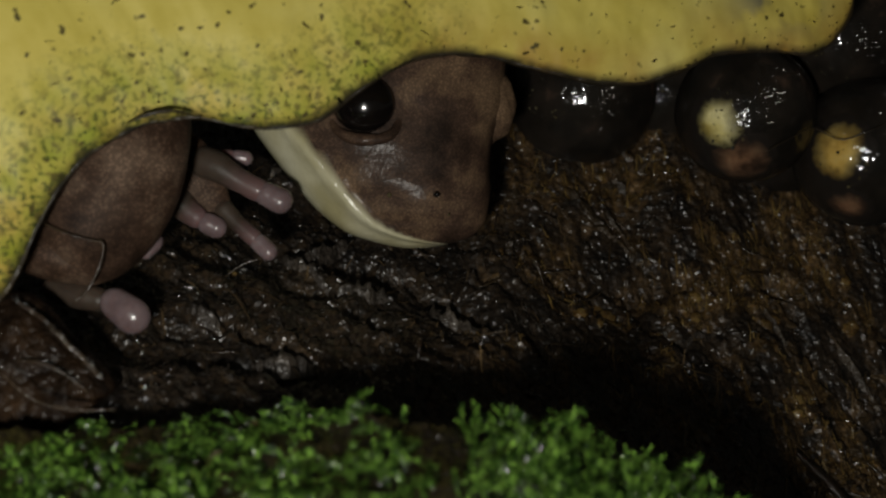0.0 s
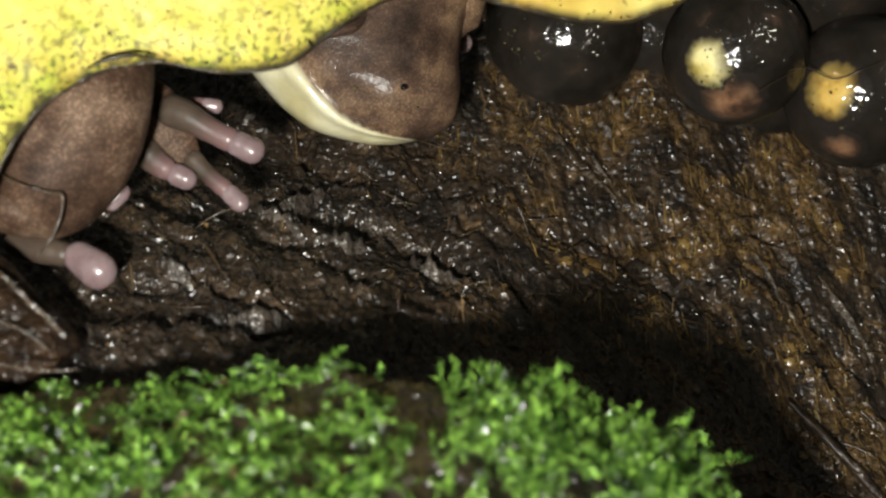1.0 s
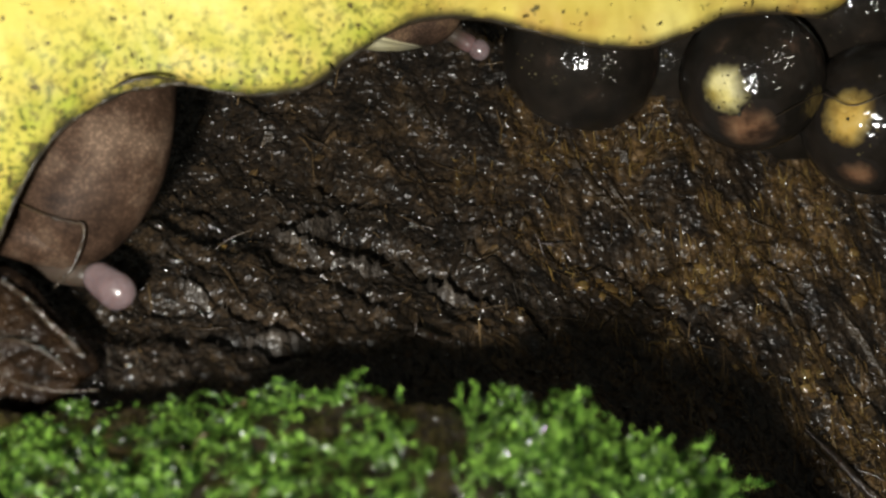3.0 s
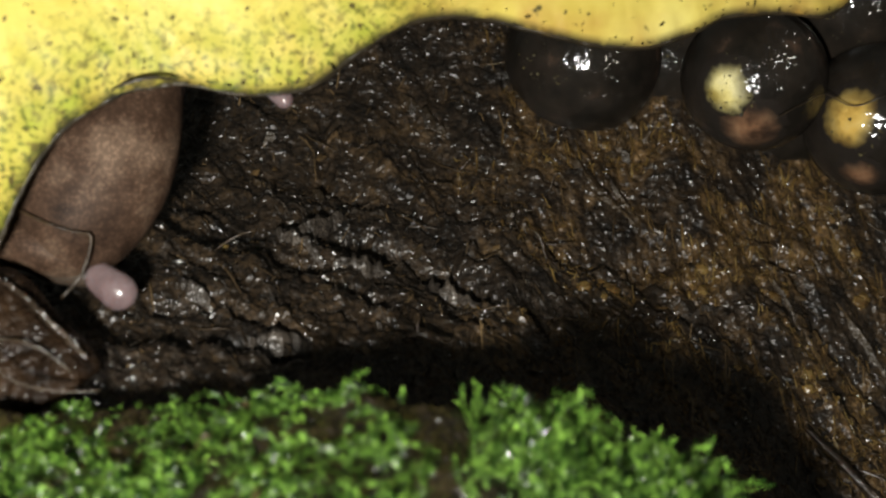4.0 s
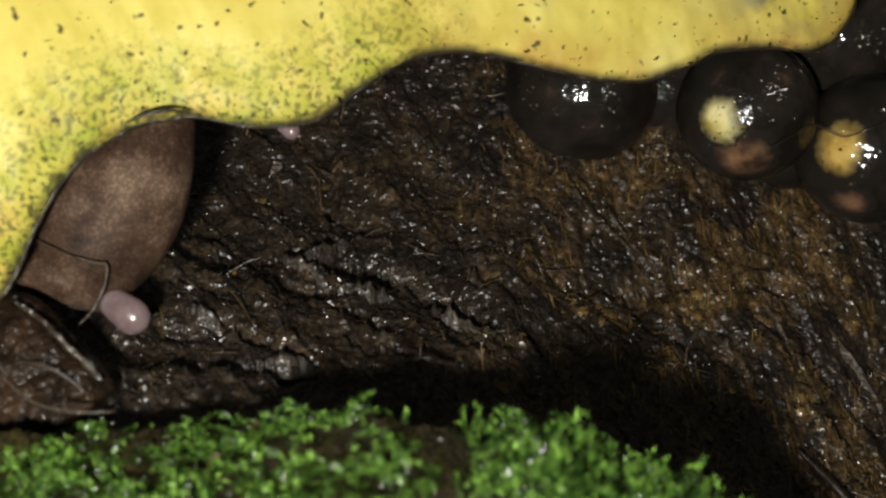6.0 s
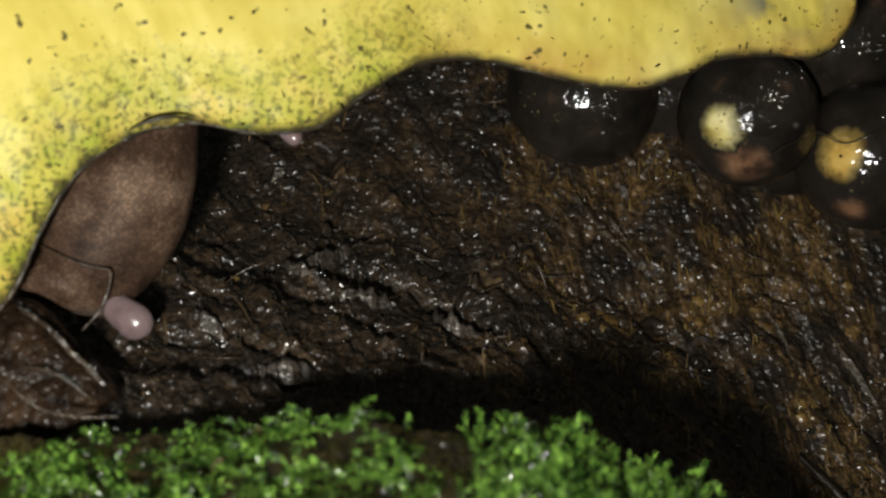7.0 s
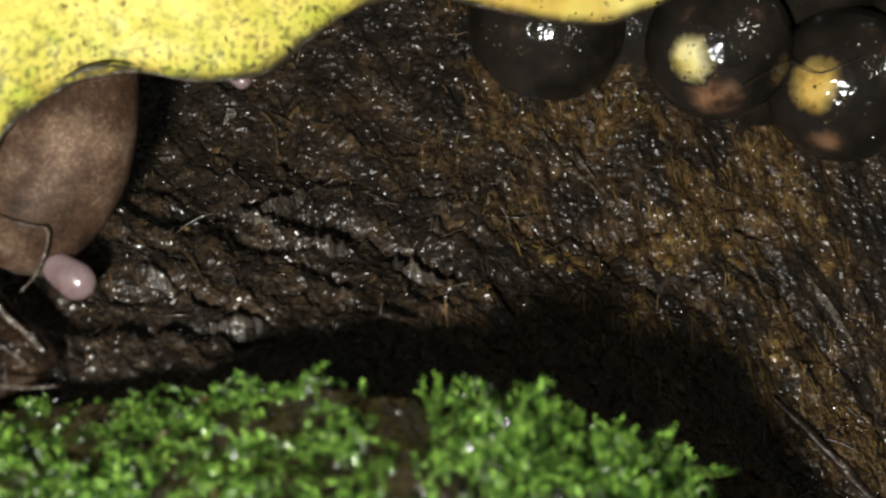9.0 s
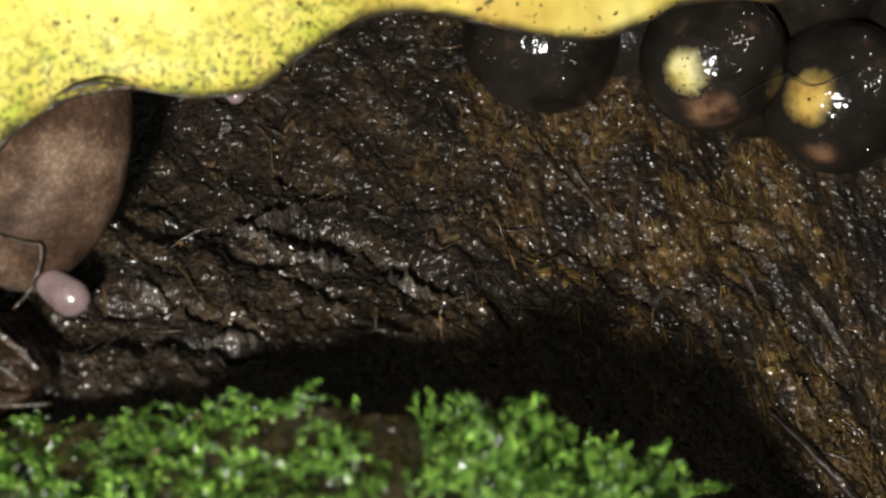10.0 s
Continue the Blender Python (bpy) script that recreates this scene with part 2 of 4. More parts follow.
def lip_over(m):
    """A smooth cream lip on brown skin, where the attribute 'lip' says."""
    t = m.node_tree
    n, b = t.nodes, t.nodes["Principled BSDF"]
    at = n.new("ShaderNodeAttribute")
    at.attribute_name = "lip"
    co = n.new("ShaderNodeTexCoord")
    tex = n.new("ShaderNodeTexNoise")
    tex.inputs["Scale"].default_value, tex.inputs["Detail"].default_value = 380.0, 5.0
    t.links.new(co.outputs["Object"], tex.inputs["Vector"])
    ramp = n.new("ShaderNodeValToRGB")
    el = ramp.color_ramp.elements
    el[0].position, el[1].position = 0.30, 0.66
    el[0].color, el[1].color = (0.46, 0.41, 0.22, 1), (0.74, 0.70, 0.50, 1)
    t.links.new(tex.outputs["Fac"], ramp.inputs["Fac"])
    mix = n.new("ShaderNodeMix")
    mix.data_type = "RGBA"
    t.links.new(at.outputs["Fac"], mix.inputs[0])
    t.links.new(b.inputs["Base Color"].links[0].from_socket, mix.inputs[6])
    t.links.new(ramp.outputs["Color"], mix.inputs[7])
    t.links.new(mix.outputs[2], b.inputs["Base Color"])
    wet = n.new("ShaderNodeMath")
    wet.operation, wet.inputs[1].default_value, wet.inputs[2].default_value = "MULTIPLY_ADD", 0.85, 0.15
    t.links.new(at.outputs["Fac"], wet.inputs[0])
    t.links.new(wet.outputs[0], b.inputs["Coat Weight"])
    return m


def pink_tip(m):
    """A digit's colour turns pink towards its tip (the attribute 'tip')."""
    t = m.node_tree
    n, b = t.nodes, t.nodes["Principled BSDF"]
    at = n.new("ShaderNodeAttribute")
    at.attribute_name = "tip"
    mix = n.new("ShaderNodeMix")
    mix.data_type = "RGBA"
    t.links.new(at.outputs["Fac"], mix.inputs[0])
    t.links.new(b.inputs["Base Color"].links[0].from_socket, mix.inputs[6])
    mix.inputs[7].default_value = (0.20, 0.115, 0.115, 1)
    t.links.new(mix.outputs[2], b.inputs["Base Color"])
    return m


def into_dark(m, start, end):
    """A pigment that thins out towards the rim of its patch, unevenly."""
    t = m.node_tree
    n, b = t.nodes, t.nodes["Principled BSDF"]
    at = n.new("ShaderNodeAttribute")
    at.attribute_name = "rim"
    tex = n.new("ShaderNodeTexNoise")
    tex.inputs["Scale"].default_value, tex.inputs["Detail"].default_value = 900.0, 4.0
    co = n.new("ShaderNodeTexCoord")
    t.links.new(co.outputs["Object"], tex.inputs["Vector"])
    k = n.new("ShaderNodeMath")
    k.operation, k.inputs[1].default_value = "MULTIPLY_ADD", 0.5
    t.links.new(tex.outputs["Fac"], k.inputs[0])
    t.links.new(at.outputs["Fac"], k.inputs[2])
    r = n.new("ShaderNodeMapRange")
    r.inputs["From Min"].default_value, r.inputs["From Max"].default_value = start + 0.25, end + 0.25
    t.links.new(k.outputs[0], r.inputs["Value"])
    mix = n.new("ShaderNodeMix")
    mix.data_type = "RGBA"
    t.links.new(r.outputs["Result"], mix.inputs[0])
    t.links.new(b.inputs["Base Color"].links[0].from_socket, mix.inputs[6])
    mix.inputs[7].default_value = (0.020, 0.016, 0.014, 1)
    t.links.new(mix.outputs[2], b.inputs["Base Color"])
    return m


def membrane_material(name, gloss_rough, ior, cloudy=0.0):
    m = bpy.data.materials.new(name)
    m.use_nodes = True
    t = m.node_tree
    n = t.nodes
    n.remove(n["Principled BSDF"])
    out = n["Material Output"]
    clear = n.new("ShaderNodeBsdfTransparent")
    clear.inputs["Color"].default_value = (0.86, 0.84, 0.80, 1)
    gloss = n.new("ShaderNodeBsdfGlossy")
    gloss.inputs["Roughness"].default_value = gloss_rough
    fres = n.new("ShaderNodeFresnel")
    fres.inputs["IOR"].default_value = ior
    co = n.new("ShaderNodeTexCoord")
    tex = n.new("ShaderNodeTexNoise")
    tex.inputs["Scale"].default_value, tex.inputs["Detail"].default_value = 2300.0, 1.0
    t.links.new(co.outputs["Object"], tex.inputs["Vector"])
    bp = n.new("ShaderNodeBump")
    bp.inputs["Strength"].default_value, bp.inputs["Distance"].default_value = 1.0, 0.00010
    t.links.new(tex.outputs["Fac"], bp.inputs["Height"])
    t.links.new(bp.outputs["Normal"], gloss.inputs["Normal"])
    mix = n.new("ShaderNodeMixShader")
    t.links.new(fres.outputs["Fac"], mix.inputs["Fac"])
    t.links.new(clear.outputs["BSDF"], mix.inputs[1])
    t.links.new(gloss.outputs["BSDF"], mix.inputs[2])
    haze = n.new("ShaderNodeBsdfDiffuse")
    haze.inputs["Color"].default_value = (0.55, 0.52, 0.46, 1)
    cloud = n.new("ShaderNodeMixShader")
    cloud.inputs["Fac"].default_value = cloudy
    t.links.new(mix.outputs["Shader"], cloud.inputs[1])
    t.links.new(haze.outputs["BSDF"], cloud.inputs[2])
    t.links.new(cloud.outputs["Shader"], out.inputs["Surface"])
    return m


BARK = flecked(peat_over(material("wet_bark", ((0.007, 0.005, 0.0035), (0.026, 0.017, 0.010), (0.095, 0.058, 0.026)), 330.0, 0.55, 0.8, 2300.0, 0.3, 1.0, (0.36, 0.76), bump_depth=0.00030,
                                  glint=(2300.0, 0.00050, 0.24))), 2600.0, 0.25, 1.9)
FIBRE = material("rotten_fibre", ((0.014, 0.009, 0.006), (0.056, 0.036, 0.018), (0.28, 0.185, 0.09)), 110.0, 0.25, 0.5, 5000.0, 0.5, 0.8, (0.28, 0.86), island=0.45, anchored=True)
FLAKE = material("rotten_flake", ((0.012, 0.009, 0.006), (0.050, 0.033, 0.017), (0.22, 0.13, 0.045)), 230.0, 0.4, 0.9, 3200.0, 0.4, 1.0, (0.34, 0.74), anchored=True, bump_depth=0.00025, glint=(3400.0, 0.00030, 0.22))
RIDGE = material("bark_ridge", ((0.014, 0.011, 0.009), (0.036, 0.028, 0.021), (0.12, 0.095, 0.070)), 900.0, 0.4, 0.9, 3600.0, 0.4, 1.0, (0.32, 0.72), bump_depth=0.00028, glint=(2600.0, 0.00030, 0.26))
SPLINTER = material("wet_splinter", ((0.020, 0.016, 0.013), (0.054, 0.043, 0.034), (0.15, 0.12, 0.093)), 900.0, 0.4, 0.9, 3600.0, 0.4, 1.0, (0.32, 0.72), bump_depth=0.00028, glint=(2600.0, 0.00030, 0.26))
CHIP = material("dark_wood_chip", ((0.007, 0.004, 0.0025), (0.026, 0.014, 0.007), (0.075, 0.040, 0.018)), 620.0, 0.6, 0.9, 2600.0, 0.10, 0.30, (0.36, 0.8), bump_depth=0.00040, glint=(2600.0, 0.00045, 0.24))
EDGE = material("frayed_wood", ((0.016, 0.010, 0.006), (0.050, 0.032, 0.019), (0.13, 0.090, 0.055)), 900.0, 0.4, 0.8, 3600.0, 0.4, 1.0, (0.36, 0.8), bump_depth=0.00020, glint=(3600.0, 0.00020, 0.22), subsurface=0.2)
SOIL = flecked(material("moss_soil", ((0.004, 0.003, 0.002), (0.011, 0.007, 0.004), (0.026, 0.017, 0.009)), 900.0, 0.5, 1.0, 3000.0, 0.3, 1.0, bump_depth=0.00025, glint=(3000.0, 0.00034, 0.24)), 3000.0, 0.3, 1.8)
MOSS = material("moss_leaf", ((0.003, 0.010, 0.0015), (0.020, 0.068, 0.006), (0.42, 0.74, 0.12)), 300.0, 0.32, 0.1, 4000.0, 0.45, 0.4, (0.22, 0.90), island=0.68, anchored=True)
DEAD = material("dead_moss", ((0.03, 0.02, 0.01), (0.12, 0.075, 0.03)), 400.0, 0.45, 0.4, 3000.0, 0.5, 0.0, (0.3, 0.7), island=0.4)
LEAF = leaf_material()
RIM = material("leaf_margin", ((0.012, 0.010, 0.006), (0.035, 0.024, 0.012), (0.18, 0.12, 0.03)), 420.0, 0.4, 0.5, 3000.0, 0.5, 0.0, (0.36, 0.8))
SPECK = material("dirt_speck", ((0.02, 0.016, 0.008), (0.09, 0.07, 0.02)), 900.0, 0.6, 0.3, 4000.0, 0.4, 0.0, (0.3, 0.7), island=0.7)
SKIN = skin_material("leg_skin", (0.030, 0.017, 0.011), (0.078, 0.046, 0.030), (0.195, 0.132, 0.092), 6800.0, 0.0, 300.0)
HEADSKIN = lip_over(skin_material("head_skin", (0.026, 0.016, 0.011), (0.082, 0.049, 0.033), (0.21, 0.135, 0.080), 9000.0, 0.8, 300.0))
DIGIT = pink_tip(material("digit_skin", ((0.034, 0.023, 0.017), (0.085, 0.062, 0.045)), 420.0, 0.45, 0.3, 4500.0, 0.3, 0.12, (0.3, 0.7), subsurface=0.2, bump_depth=0.00005))
PAD = material("toe_pad", ((0.13, 0.085, 0.085), (0.21, 0.15, 0.155), (0.30, 0.235, 0.235)), 520.0, 0.24, 0.15, 5000.0, 0.5, 0.4, (0.3, 0.7), subsurface=0.25, bump_depth=0.00004)
EYE = material("eye_black", ((0.004, 0.003, 0.003), (0.008, 0.006, 0.005)), 900.0, 0.05, 0.0, 900.0, 0.6, 1.0)
EMBRYO = material("egg_dark", ((0.008, 0.0065, 0.005), (0.024, 0.018, 0.014), (0.15, 0.088, 0.060)), 300.0, 0.6, 0.3, 2600.0, 0.08, 0.0, (0.38, 0.76))
YOLK = into_dark(material("egg_yolk", ((0.42, 0.34, 0.10), (0.72, 0.65, 0.30), (0.80, 0.75, 0.46)), 620.0, 0.5, 0.4, 2600.0, 0.05, 0.0, (0.3, 0.62)), 0.30, 0.75)
YOLK_ORANGE = into_dark(material("egg_yolk_orange", ((0.32, 0.19, 0.04), (0.62, 0.44, 0.12), (0.70, 0.55, 0.22)), 620.0, 0.5, 0.4, 2600.0, 0.05, 0.0, (0.3, 0.66)), 0.30, 0.75)
FLESH = into_dark(material("embryo_flesh", ((0.06, 0.032, 0.02), (0.24, 0.13, 0.075), (0.36, 0.22, 0.13)), 700.0, 0.5, 0.4, 2600.0, 0.05, 0.0, (0.36, 0.7)), 0.2, 0.8)
JELLY = membrane_material("egg_jelly", 0.10, 1.55, 0.006)
# Reflects far more than water does, to strengthen the glints of the beads.
WATER = membrane_material("clear_water", 0.22, 3.4)
HAIR = material("dark_hair", ((0.012, 0.009, 0.007), (0.05, 0.035, 0.02)), 900.0, 0.35, 0.2, 4000.0, 0.5, 0.2)
ROOT = material("root_fibre", ((0.016, 0.010, 0.006), (0.075, 0.048, 0.024)), 1100.0, 0.34, 0.8, 4000.0, 0.5, 0.2)
AMBER = material("amber_rot", ((0.03, 0.018, 0.008), (0.12, 0.070, 0.022), (0.30, 0.20, 0.065)), 700.0, 0.25, 0.5, 3000.0, 0.5, 1.0, (0.3, 0.7), subsurface=0.15, anchored=True)
GROUND = material("forest_floor", ((0.010, 0.008, 0.005), (0.03, 0.022, 0.012), (0.05, 0.045, 0.02)), 40.0, 0.7, 0.8, 300.0, 0.3, bump_depth=0.004)


# ---- the log ----
POWERS = [(0, 0), (0, 1), (0, 2), (0, 3), (1, 0), (1, 1), (1, 2), (2, 0), (2, 1), (3, 0)]
BENDS = [-2.835, 8.54, 6.274, 2.002, -6.159, 2.143, 3.263, -2.914, -0.509, -1.16]


def bark_brink(x):
    """How far from the eye the line runs along which the bark begins to fall away behind the moss."""
    return np.interp(x, [-22, -9, -6.5, -4.3, -2.9, -0.9, 2.6, 4.6, 8.9, 13, 17.3, 22, 27], [56.0, 57.5, 60.5, 65.2, 67.8, 70.4, 73.3, 75.7, 77.2, 77.2, 77.4, 78.2, 76])


def bark_base(x, y):
    """The large form of the log's upper side: a trough that climbs away from the eye."""
    xc, yc = np.clip(x, -22, 27), np.clip(y, 60.0, 92)
    u, v = xc / 20, (yc - 75) / 15
    dip = 0.05 * np.clip(bark_brink(xc) + 0.9 - yc, 0, 5) ** 2
    z = sum(k * u ** i * v ** j for k, (i, j) in zip(BENDS, POWERS))
    return z + 0.62 * (y - yc) * (y > yc) + 0.95 * (y - yc) * (y < yc) - 0.10 * np.abs(x - xc) - dip - 0.22 * np.clip(70 - yc, 0, 12)


CLEFTS = [[(-11.0, 73.6), (-7.7, 75.3), (-5.6, 77.6)], [(-6.1, 75.0), (-4.1, 76.0)], [(-4.1, 75.5), (-1.3, 75.7), (1.0, 74.8), (2.4, 73.4)], [(-8.7, 72.6), (-5.9, 72.4)], [(-4.0, 71.3), (-2.6, 69.9)],
          [(-12.4, 65.9), (-7.9, 66.6)], [(-12.7, 62.6), (-8.4, 64.2), (-3.7, 66.3)], [(6.2, 79.6), (10.0, 81.1), (13.4, 82.3)], [(-6.4, 84.0), (-6.3, 80.0)], [(19.0, 85.0), (21.2, 82.6), (24.0, 81.6)]]
CREVICES = [pair for line in CLEFTS for pair in zip(line, line[1:])]


def crevice(x, y):
    """Narrow clefts that run behind the raised splinters."""
    z = 0.0
    for (ax, ay), (bx, by) in CREVICES:
        dx, dy = bx - ax, by - ay
        t = np.clip(((x - ax) * dx + (y - ay) * dy) / (dx * dx + dy * dy), 0, 1)
        d2 = (x - ax - t * dx) ** 2 + (y - ay - t * dy) ** 2
        z = np.maximum(z, np.exp(-d2 / 0.34))
    return z


def bark_z(x, y, detail=True):
    x, y = np.asarray(x, float), np.asarray(y, float)
    along, across = 0.93 * x - 0.36 * y, 0.36 * x + 0.93 * y
    left = 1 / (1 + np.exp((x - 3.0) / 2.2))
    fold = np.abs(rough(along * 0.075, across * 0.24, 3, 3))
    z = bark_base(x, y) + left * (1.0 - 1.9 * fold) * 0.55 + (0.45 + 0.55 * (1 - left)) * 0.95 * rough(x * 0.25, y * 0.20, 3, 11)
    if detail:
        z = z - 1.15 * crevice(x + 0.25 * rough(x * 0.9, y * 0.9, 2, 71), y + 0.3 * rough(x * 0.9, y * 0.9, 2, 72))
        z = z + 0.26 * rough(along * 0.6, across * 1.3, 4, 5) + (0.20 + 0.12 * (1 - left)) * rough(x * 1.2, y * 1.5, 4, 41) + 0.11 * rough(x * 3.1, y * 3.0, 3, 17)
        z = z + 0.34 * np.clip(grain(x * 2.9, y * 2.6, 90) - 0.52, 0, 1) + (1 - left) * 0.26 * np.abs(rough(0.7 * x + 1.2 * rough(x * 0.3, y * 0.3, 2, 95), 1.1 * y + 1.2 * rough(x * 0.3, y * 0.3, 2, 96), 3, 93))
    return z


def peat_at(x, y):
    """How much loose orange rot lies there, 0 to 1: mostly on the far right of the log."""
    side = 1 / (1 + np.exp(-(np.asarray(x, float) - 4.0) / 2.5))
    return np.clip((grain(np.asarray(x) * 0.26, np.asarray(y) * 0.42, 52) * 0.55 + grain(np.asarray(x) * 0.8, np.asarray(y) * 1.3, 53) * 0.45 - 0.42) * 4.0, 0, 1) * (0.12 + 0.88 * side)


def make_log():
    xs = np.concatenate([np.linspace(-75, -23, 40)[:-1], np.linspace(-23, 31, 560), np.linspace(31, 80, 36)[1:]])
    ys = np.concatenate([np.linspace(24, 54, 40)[:-1], np.linspace(54, 98, 440), np.linspace(98, 150, 40)[1:]])
    gx, gy = np.meshgrid(xs, ys)
    gz = bark_z(gx, gy)
    nx, ny = len(xs), len(ys)
    top = np.stack([gx.ravel(), gy.ravel(), gz.ravel()], 1)
    faces = sheet(nx, ny)
    ring = list(range(nx)) + [r * nx + nx - 1 for r in range(1, ny)] + [(ny - 1) * nx + c for c in range(nx - 2, -1, -1)] + [r * nx for r in range(ny - 2, 0, -1)]
    low = []
    s, c = math.sin(radians(LEAN)), math.cos(radians(LEAN))
    for k in ring:
        x, y, _ = top[k]
        x, y = x * 1.12 + 1.5 * float(rough(k * 0.05, 2.0)), 87 + (y - 87) * 1.05
        low.append((x, y, (-HEIGHT - 4 + y * s) / c))
    n = len(top)
    m = len(ring)
    peat = np.concatenate([peat_at(gx, gy).ravel(), np.zeros(m)])
    faces += [(ring[(k + 1) % m], ring[k], n + k, n + (k + 1) % m) for k in range(m)]
    log = thing("log", np.concatenate([top, low]), faces, BARK, "rotting dark brown wet log with fibrous furrowed bark", "log")
    log.data.attributes.new("peat", "FLOAT", "POINT").data.foreach_set("value", peat)
    return log


log = make_log()


def make_ground():
    t = np.concatenate([[0], np.geomspace(0.05, 900, 46)])
    verts, faces, seg = [(0, 0.08, 0)], [], 48
    for r in t[1:]:
        for a in range(seg):
            x, y = r * math.cos(2 * math.pi * a / seg), r * math.sin(2 * math.pi * a / seg)
            verts.append((x, 0.08 + y, 0.004 * float(rough(x * 9, y * 9, 3)) * min(1, r * 2) - 0.002))
    for a in range(seg):
        faces.append((0, 1 + a, 1 + (a + 1) % seg))
        for k in range(len(t) - 2):
            b = 1 + k * seg
            faces.append((b + a, b + seg + a, b + seg + (a + 1) % seg, b + (a + 1) % seg))
    ob = new("ground", mesh_of("ground", np.array(verts) / MM, faces, GROUND))
    return tagged(ob, "dark forest floor of damp soil and litter", "ground", kind="structure")


make_ground()


def strip(line, width, height, seed, taper=0.25):
    """A splintered ridge of bark that lies along a line of (x, y) on the log."""
    pts = curve_points([(x, y, 0) for x, y in line], 30)
    pts[:, 2] = bark_z(pts[:, 0], pts[:, 1], False)
    d = np.gradient(pts, axis=0)
    d /= np.linalg.norm(d, axis=1)[:, None]
    side = np.stack([-d[:, 1], d[:, 0], 0 * d[:, 0]], 1)
    verts, n = [], 7
    for k, p in enumerate(pts):
        t = k / 29
        w = width * (0.03 + math.sin(math.pi * t) ** 0.7) * (1 + 0.45 * float(rough(t * 7, seed)))
        for a in range(n):
            q = a / (n - 1) * 2 - 1
            lift = height * math.sin(math.pi * t) ** 0.5 * (1 - q * q) ** 0.5 * (1 + 0.6 * float(rough(t * 11 + seed, q * 2.0, 4))) - 0.1 if abs(q) < 1 else -0.6
            verts.append(p + side[k] * (q * w * 0.5 + 0.16 * float(rough(t * 8, seed + 4.0))) + np.array([0, 0, lift]))
    return np.array(verts), sheet(n, 30)


for k, (line, w, h) in enumerate([
    ([(-14.2, 71.4), (-12.9, 72.2), (-11.2, 71.9)], 0.32, 0.35),
    ([(-8.4, 74.6), (-7.0, 73.8), (-5.6, 73.0)], 0.36, 0.50),
    ([(-8.1, 74.3), (-6.9, 75.0), (-5.3, 76.9), (-4.0, 78.6)], 0.24, 0.40),
    ([(-5.2, 72.7), (-3.7, 73.0), (-1.8, 73.7)], 0.34, 0.45),
    ([(-1.3, 74.1), (0.2, 73.6), (1.2, 73.0), (2.3, 72.2)], 0.46, 0.60),
    ([(-11.9, 67.8), (-11.3, 66.9), (-10.2, 66.7)], 0.30, 0.30),
    ([(-8.2, 64.6), (-7.2, 64.9), (-5.7, 65.8)], 0.5, 0.4),
    ([(13.2, 78.6), (14.2, 80.1), (16.4, 81.0)], 0.26, 0.30),
]):
    part("bark_ridge", strip(line, w * 1.25, h * 1.2, k * 3.7), SPLINTER, log, "raised wet splinter of bark")
for k, (line, w, h) in enumerate([
    ([(6.2, 84.4), (7.2, 84.0), (8.5, 83.6), (9.9, 83.1), (11.2, 82.6)], 0.9, 0.5),
    ([(9.0, 84.6), (10.2, 83.6), (11.6, 82.5)], 0.5, 0.40),
    ([(17.8, 84.0), (19.3, 82.0), (20.4, 80.6), (21.0, 79.4)], 0.55, 0.45),
    ([(20.6, 86.4), (22.2, 84.2), (24.6, 83.2), (25.8, 82.2)], 0.6, 0.5),
    ([(-2.4, 85.4), (-0.8, 84.7), (0.6, 83.8)], 0.8, 0.5),
]):
    part("root_strand", strip(line, w, h, 40 + k * 3.1), FLAKE, log, "fibrous brown strand of rotten root")


def slivers(count, seed, area, long_, wide, lift, lean=None, keep=None):
    """Loose fibres lying on the log: thin bent three-sided blades."""
    r = np.random.RandomState(seed)
    verts, faces = [], []
    x, y = r.uniform(area[0], area[1], count), r.uniform(area[2], area[3], count)
    for k in range(count):
        if keep is not None and r.rand() > keep(x[k], y[k]):
            continue
        a = r.uniform(0, math.pi) if lean is None else r.normal(lean, 0.55)
        length, w = r.uniform(*long_) * (0.5 + r.rand()), r.uniform(*wide)
        bend, rise = r.normal(0, 0.25), r.normal(0.05, 0.16)
        base = len(verts)
        for s in (0, 0.5, 1.0):
            px = x[k] + math.cos(a + bend * s) * length * s
            py = y[k] + math.sin(a + bend * s) * length * s
            pts = (px, py, float(bark_z(px, py)) + lift * r.rand() + rise * length * s)
            ww = w * (1 - 0.8 * abs(s - 0.35))
            nx_, ny_ = -math.sin(a), math.cos(a)
            verts += [(pts[0] + nx_ * ww, pts[1] + ny_ * ww, pts[2]), (pts[0] - nx_ * ww, pts[1] - ny_ * ww, pts[2]), (pts[0], pts[1], pts[2] + ww * 1.1)]
        for s in (0, 3):
            b = base + s
            faces += [(b, b + 1, b + 4, b + 3), (b + 1, b + 2, b + 5, b + 4), (b + 2, b, b + 3, b + 5)]
        faces += [(base, base + 2, base + 1), (base + 6, base + 7, base + 8)]
    return np.array(verts), faces


def on_right(x, y):
    return 0.14 + 0.86 * float(peat_at(x, y))


